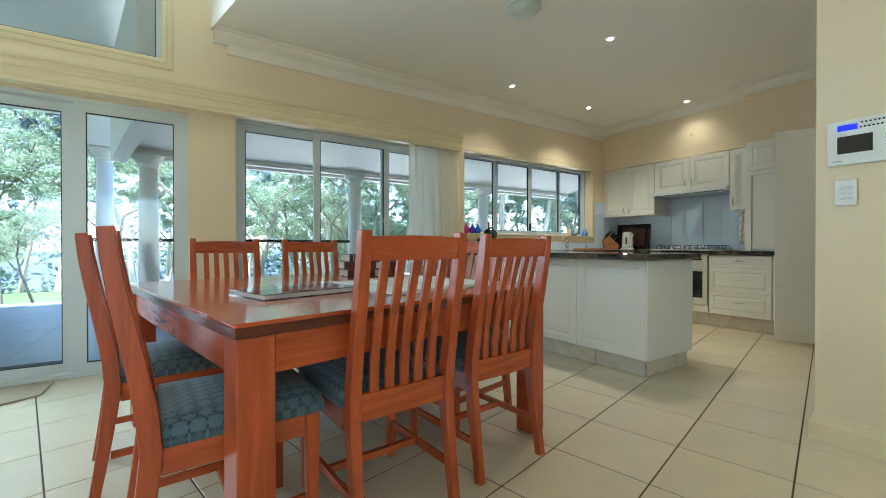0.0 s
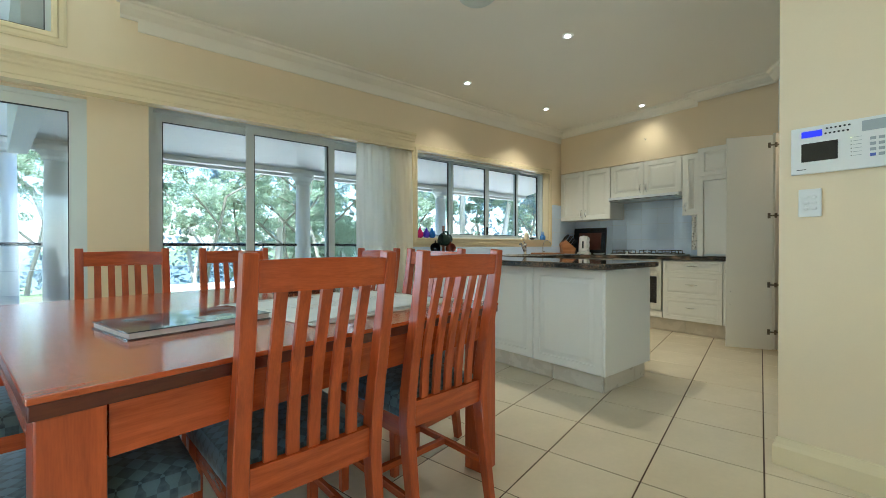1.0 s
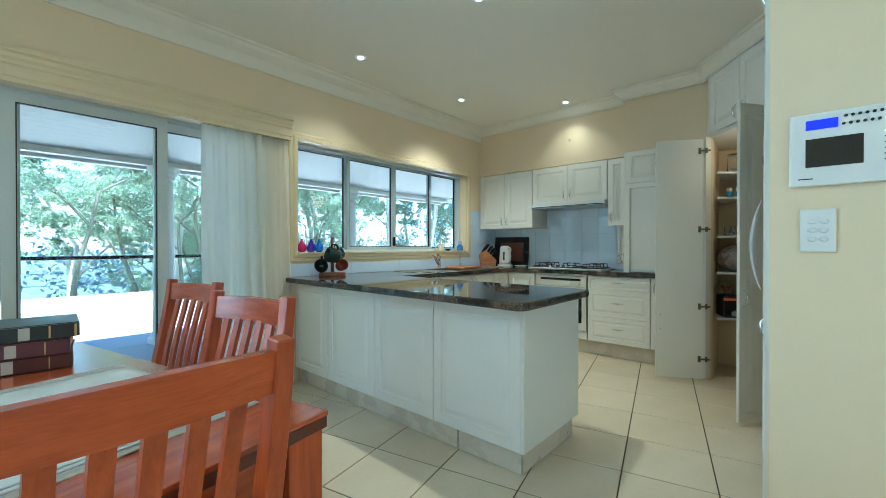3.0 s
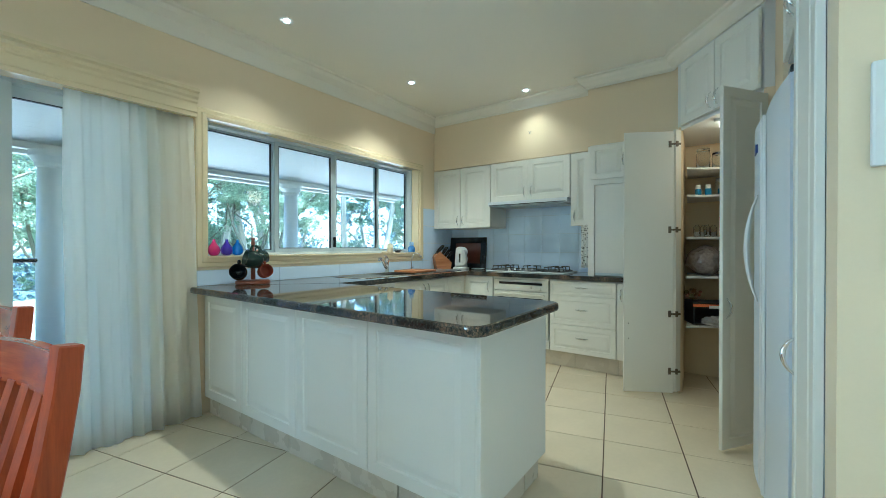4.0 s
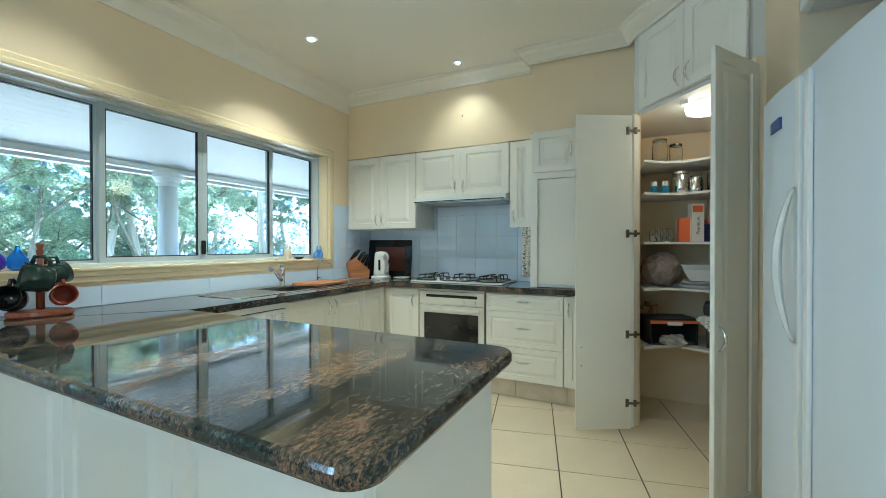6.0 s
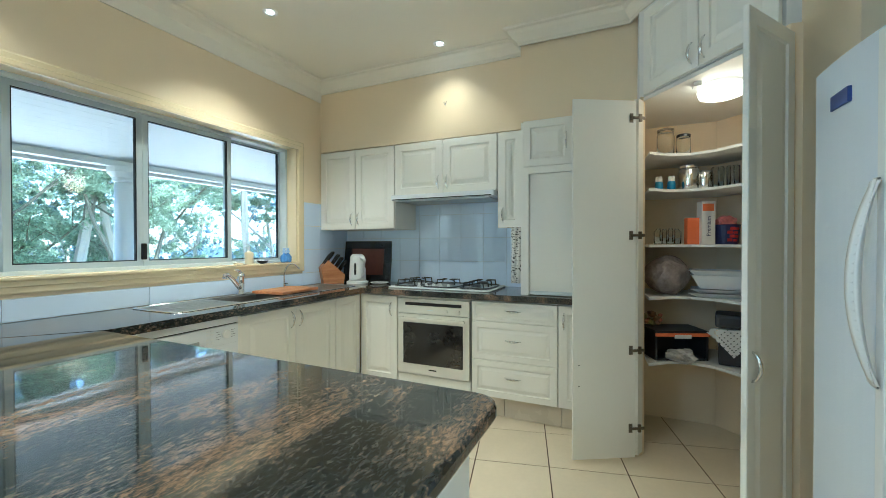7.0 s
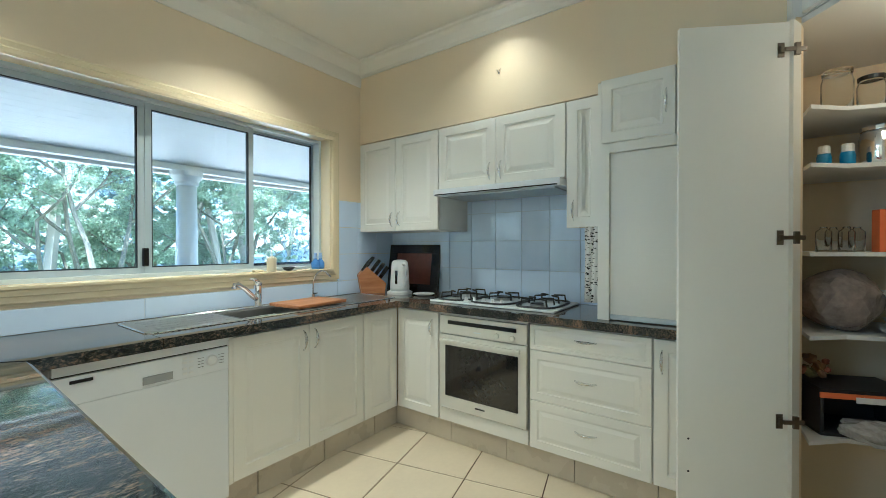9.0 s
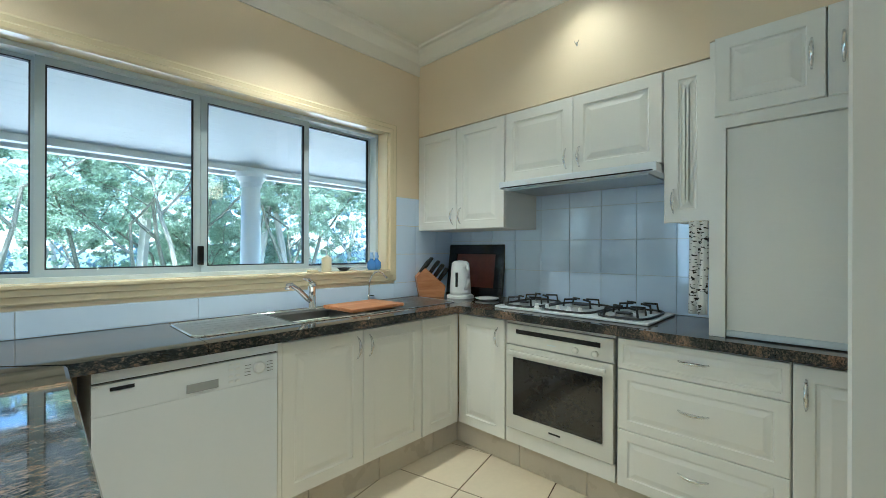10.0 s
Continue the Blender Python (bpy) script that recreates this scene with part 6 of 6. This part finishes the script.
for b in ((-0.16, 0.16, -0.11, 0.11, 0, 0.012), (-0.16, -0.148, -0.11, 0.11, 0.012, 0.17), (0.148, 0.16, -0.11, 0.11, 0.012, 0.17), (-0.148, 0.148, 0.098, 0.11, 0.012, 0.17), (-0.16, 0.16, -0.11, 0.11, 0.17, 0.185)):
    bx(bm, *b, bevel=0.003)
part("shell", bm, CHAR, bt)
part("trim", box(-0.165, 0.165, -0.118, -0.111, 0.150, 0.172, bevel=0.003), ORANGE, bt, "orange trim")
part("tag", box(-0.05, 0.05, -0.122, -0.1185, 0.14, 0.162), CARD, bt, "white tag")
bm = bmesh.new()
bmesh.ops.create_icosphere(bm, subdivisions=3, radius=0.08)
for v in bm.verts:
    v.co *= 1 + 0.4 * noise.noise(v.co * 22)
    v.co.z = max(v.co.z * 0.5 + 0.03, -0.06 if v.co.y < -0.03 else 0)
part("film", bm, WRAP, bt, "crumpled clear plastic film", at=pose(-0.02, -0.14, 0.012))
fl = thing("dried_flowers", "small bunch of dried brown flowers", "flowers", pose(5.68, 1.27, SH[0] + 0.187))
rnf = random.Random(2)
for k in range(14):
    bm = bmesh.new()
    bmesh.ops.create_icosphere(bm, subdivisions=1, radius=rnf.uniform(0.014, 0.024))
    for v in bm.verts:
        v.co *= rnf.uniform(0.7, 1.2)
    part("flower", bm, surface("dried_petal", (rnf.uniform(0.15, 0.4), rnf.uniform(0.1, 0.2), 0.06), 0.8), fl, at=pose(rnf.uniform(-0.06, 0.05), rnf.uniform(-0.05, 0.05), rnf.uniform(0.02, 0.09)))
mx_ = thing("kitchen_machine", "black kitchen appliance under a white lace doily", "appliance", pose(5.67, 0.835, SH[0], 0, 0, -100) @ Matrix.Scale(0.85, 4))
part("body", box(-0.09, 0.09, -0.10, 0.10, 0.0, 0.25, bevel=0.02), CHAR, mx_)
part("head", box(-0.11, 0.11, -0.12, 0.12, 0.262, 0.36, bevel=0.025), CHAR, mx_)
LACE = surface("white_lace", (0.78, 0.77, 0.73), 0.9, vary=0.1, fine=200, bump=0.2)
bm = bmesh.new()
NL = 26
lace = {}
for p in range(NL + 1):
    for q in range(NL + 1):
        across, down = (p - q) * 0.0062, (p + q) * 0.0062
        fold = 0.010 * math.sin(across * 42) * min(1.0, down / 0.1)
        if down < 0.13:
            pos = (across, 0.016 - down, 0.2575)
        else:
            pos = (across * (1 - 0.6 * (down - 0.13)), -0.116 + fold, 0.2575 - (down - 0.13))
        lace[p, q] = bm.verts.new(pos)
for p in range(NL):
    for q in range(NL):
        edge = min(p, q, NL - 1 - p, NL - 1 - q)
        hole = (p % 3 == 1 and q % 3 == 1) if edge > 4 else (edge == 3 and (p + q) % 2 == 0) or (edge == 0 and (p + q) % 4 == 0)
        if not hole:
            bm.faces.new((lace[p, q], lace[p + 1, q], lace[p + 1, q + 1], lace[p, q + 1]))
dy_ = part("doily", bm, LACE, mx_, "white crocheted lace doily")
so = dy_.modifiers.new("thickness", "SOLIDIFY")
so.thickness = 0.003

# ---- floor tiles, laid askew to the walls ----
def clipped(poly, x0, x1, y0, y1):
    for axis, lim, sign in ((0, x0, 1), (0, x1, -1), (1, y0, 1), (1, y1, -1)):
        out = []
        for i, p in enumerate(poly):
            q = poly[(i + 1) % len(poly)]
            dp, dq = sign * (p[axis] - lim), sign * (q[axis] - lim)
            if dp >= 0:
                out.append(p)
            if dp * dq < 0:
                s = dp / (dp - dq)
                out.append((p[0] + (q[0] - p[0]) * s, p[1] + (q[1] - p[1]) * s))
        poly = out
        if len(poly) < 3:
            return []
    return poly


flo = thing("floor", "cream glazed floor tiles with dark brown grout, laid askew", "floor", kind="structure")
part("grout", box(-4.6, 6.06, -3.0, 4.06, -0.05, -0.0025), GROUT, flo)
GA, GP, GX, GY = radians(13.0), 0.417, 3.415, 1.441
ux, uy = math.cos(GA), math.sin(GA)
whole = prism(bmesh.new(), [(0.003, 0.003), (GP - 0.003, 0.003), (GP - 0.003, GP - 0.003), (0.003, GP - 0.003)], -0.012, 0.0)
bmesh.ops.bevel(whole, geom=[e for e in whole.edges if e.verts[0].co.z > -0.001 and e.verts[1].co.z > -0.001], offset=0.0015, segments=1, affect="EDGES")
whole = mesh_of("floor_tile", whole, TILE)
rest = bmesh.new()
for i in range(-24, 12):
    for j in range(-16, 14):
        cs = [(GX + ux * (i + a) * GP - uy * (j + b) * GP, GY + uy * (i + a) * GP + ux * (j + b) * GP) for a, b in ((0, 0), (1, 0), (1, 1), (0, 1))]
        poly = clipped(cs, -4.59, 6.05, -2.99, 4.055)
        if not poly:
            continue
        inside = all(-4.59 < x < 6.05 and -2.99 < y < 4.055 for x, y in cs)
        mid = (sum(p[0] for p in cs) / 4, sum(p[1] for p in cs) / 4)
        if inside and mid[0] > -1.3 and mid[1] > 0.0:
            ob = new("floor_tile", whole)
            ob.parent = flo
            ob.matrix_local = pose(cs[0][0], cs[0][1], 0, 0, 0, math.degrees(GA))
        else:
            ctr = (sum(p[0] for p in poly) / len(poly), sum(p[1] for p in poly) / len(poly))
            prism(rest, [(ctr[0] + (x - ctr[0]) * 0.986, ctr[1] + (y - ctr[1]) * 0.986) for x, y in poly], -0.012, 0.0)
tagged(part("floor_tile_cut", rest, TILE, flo), kind="stuff")
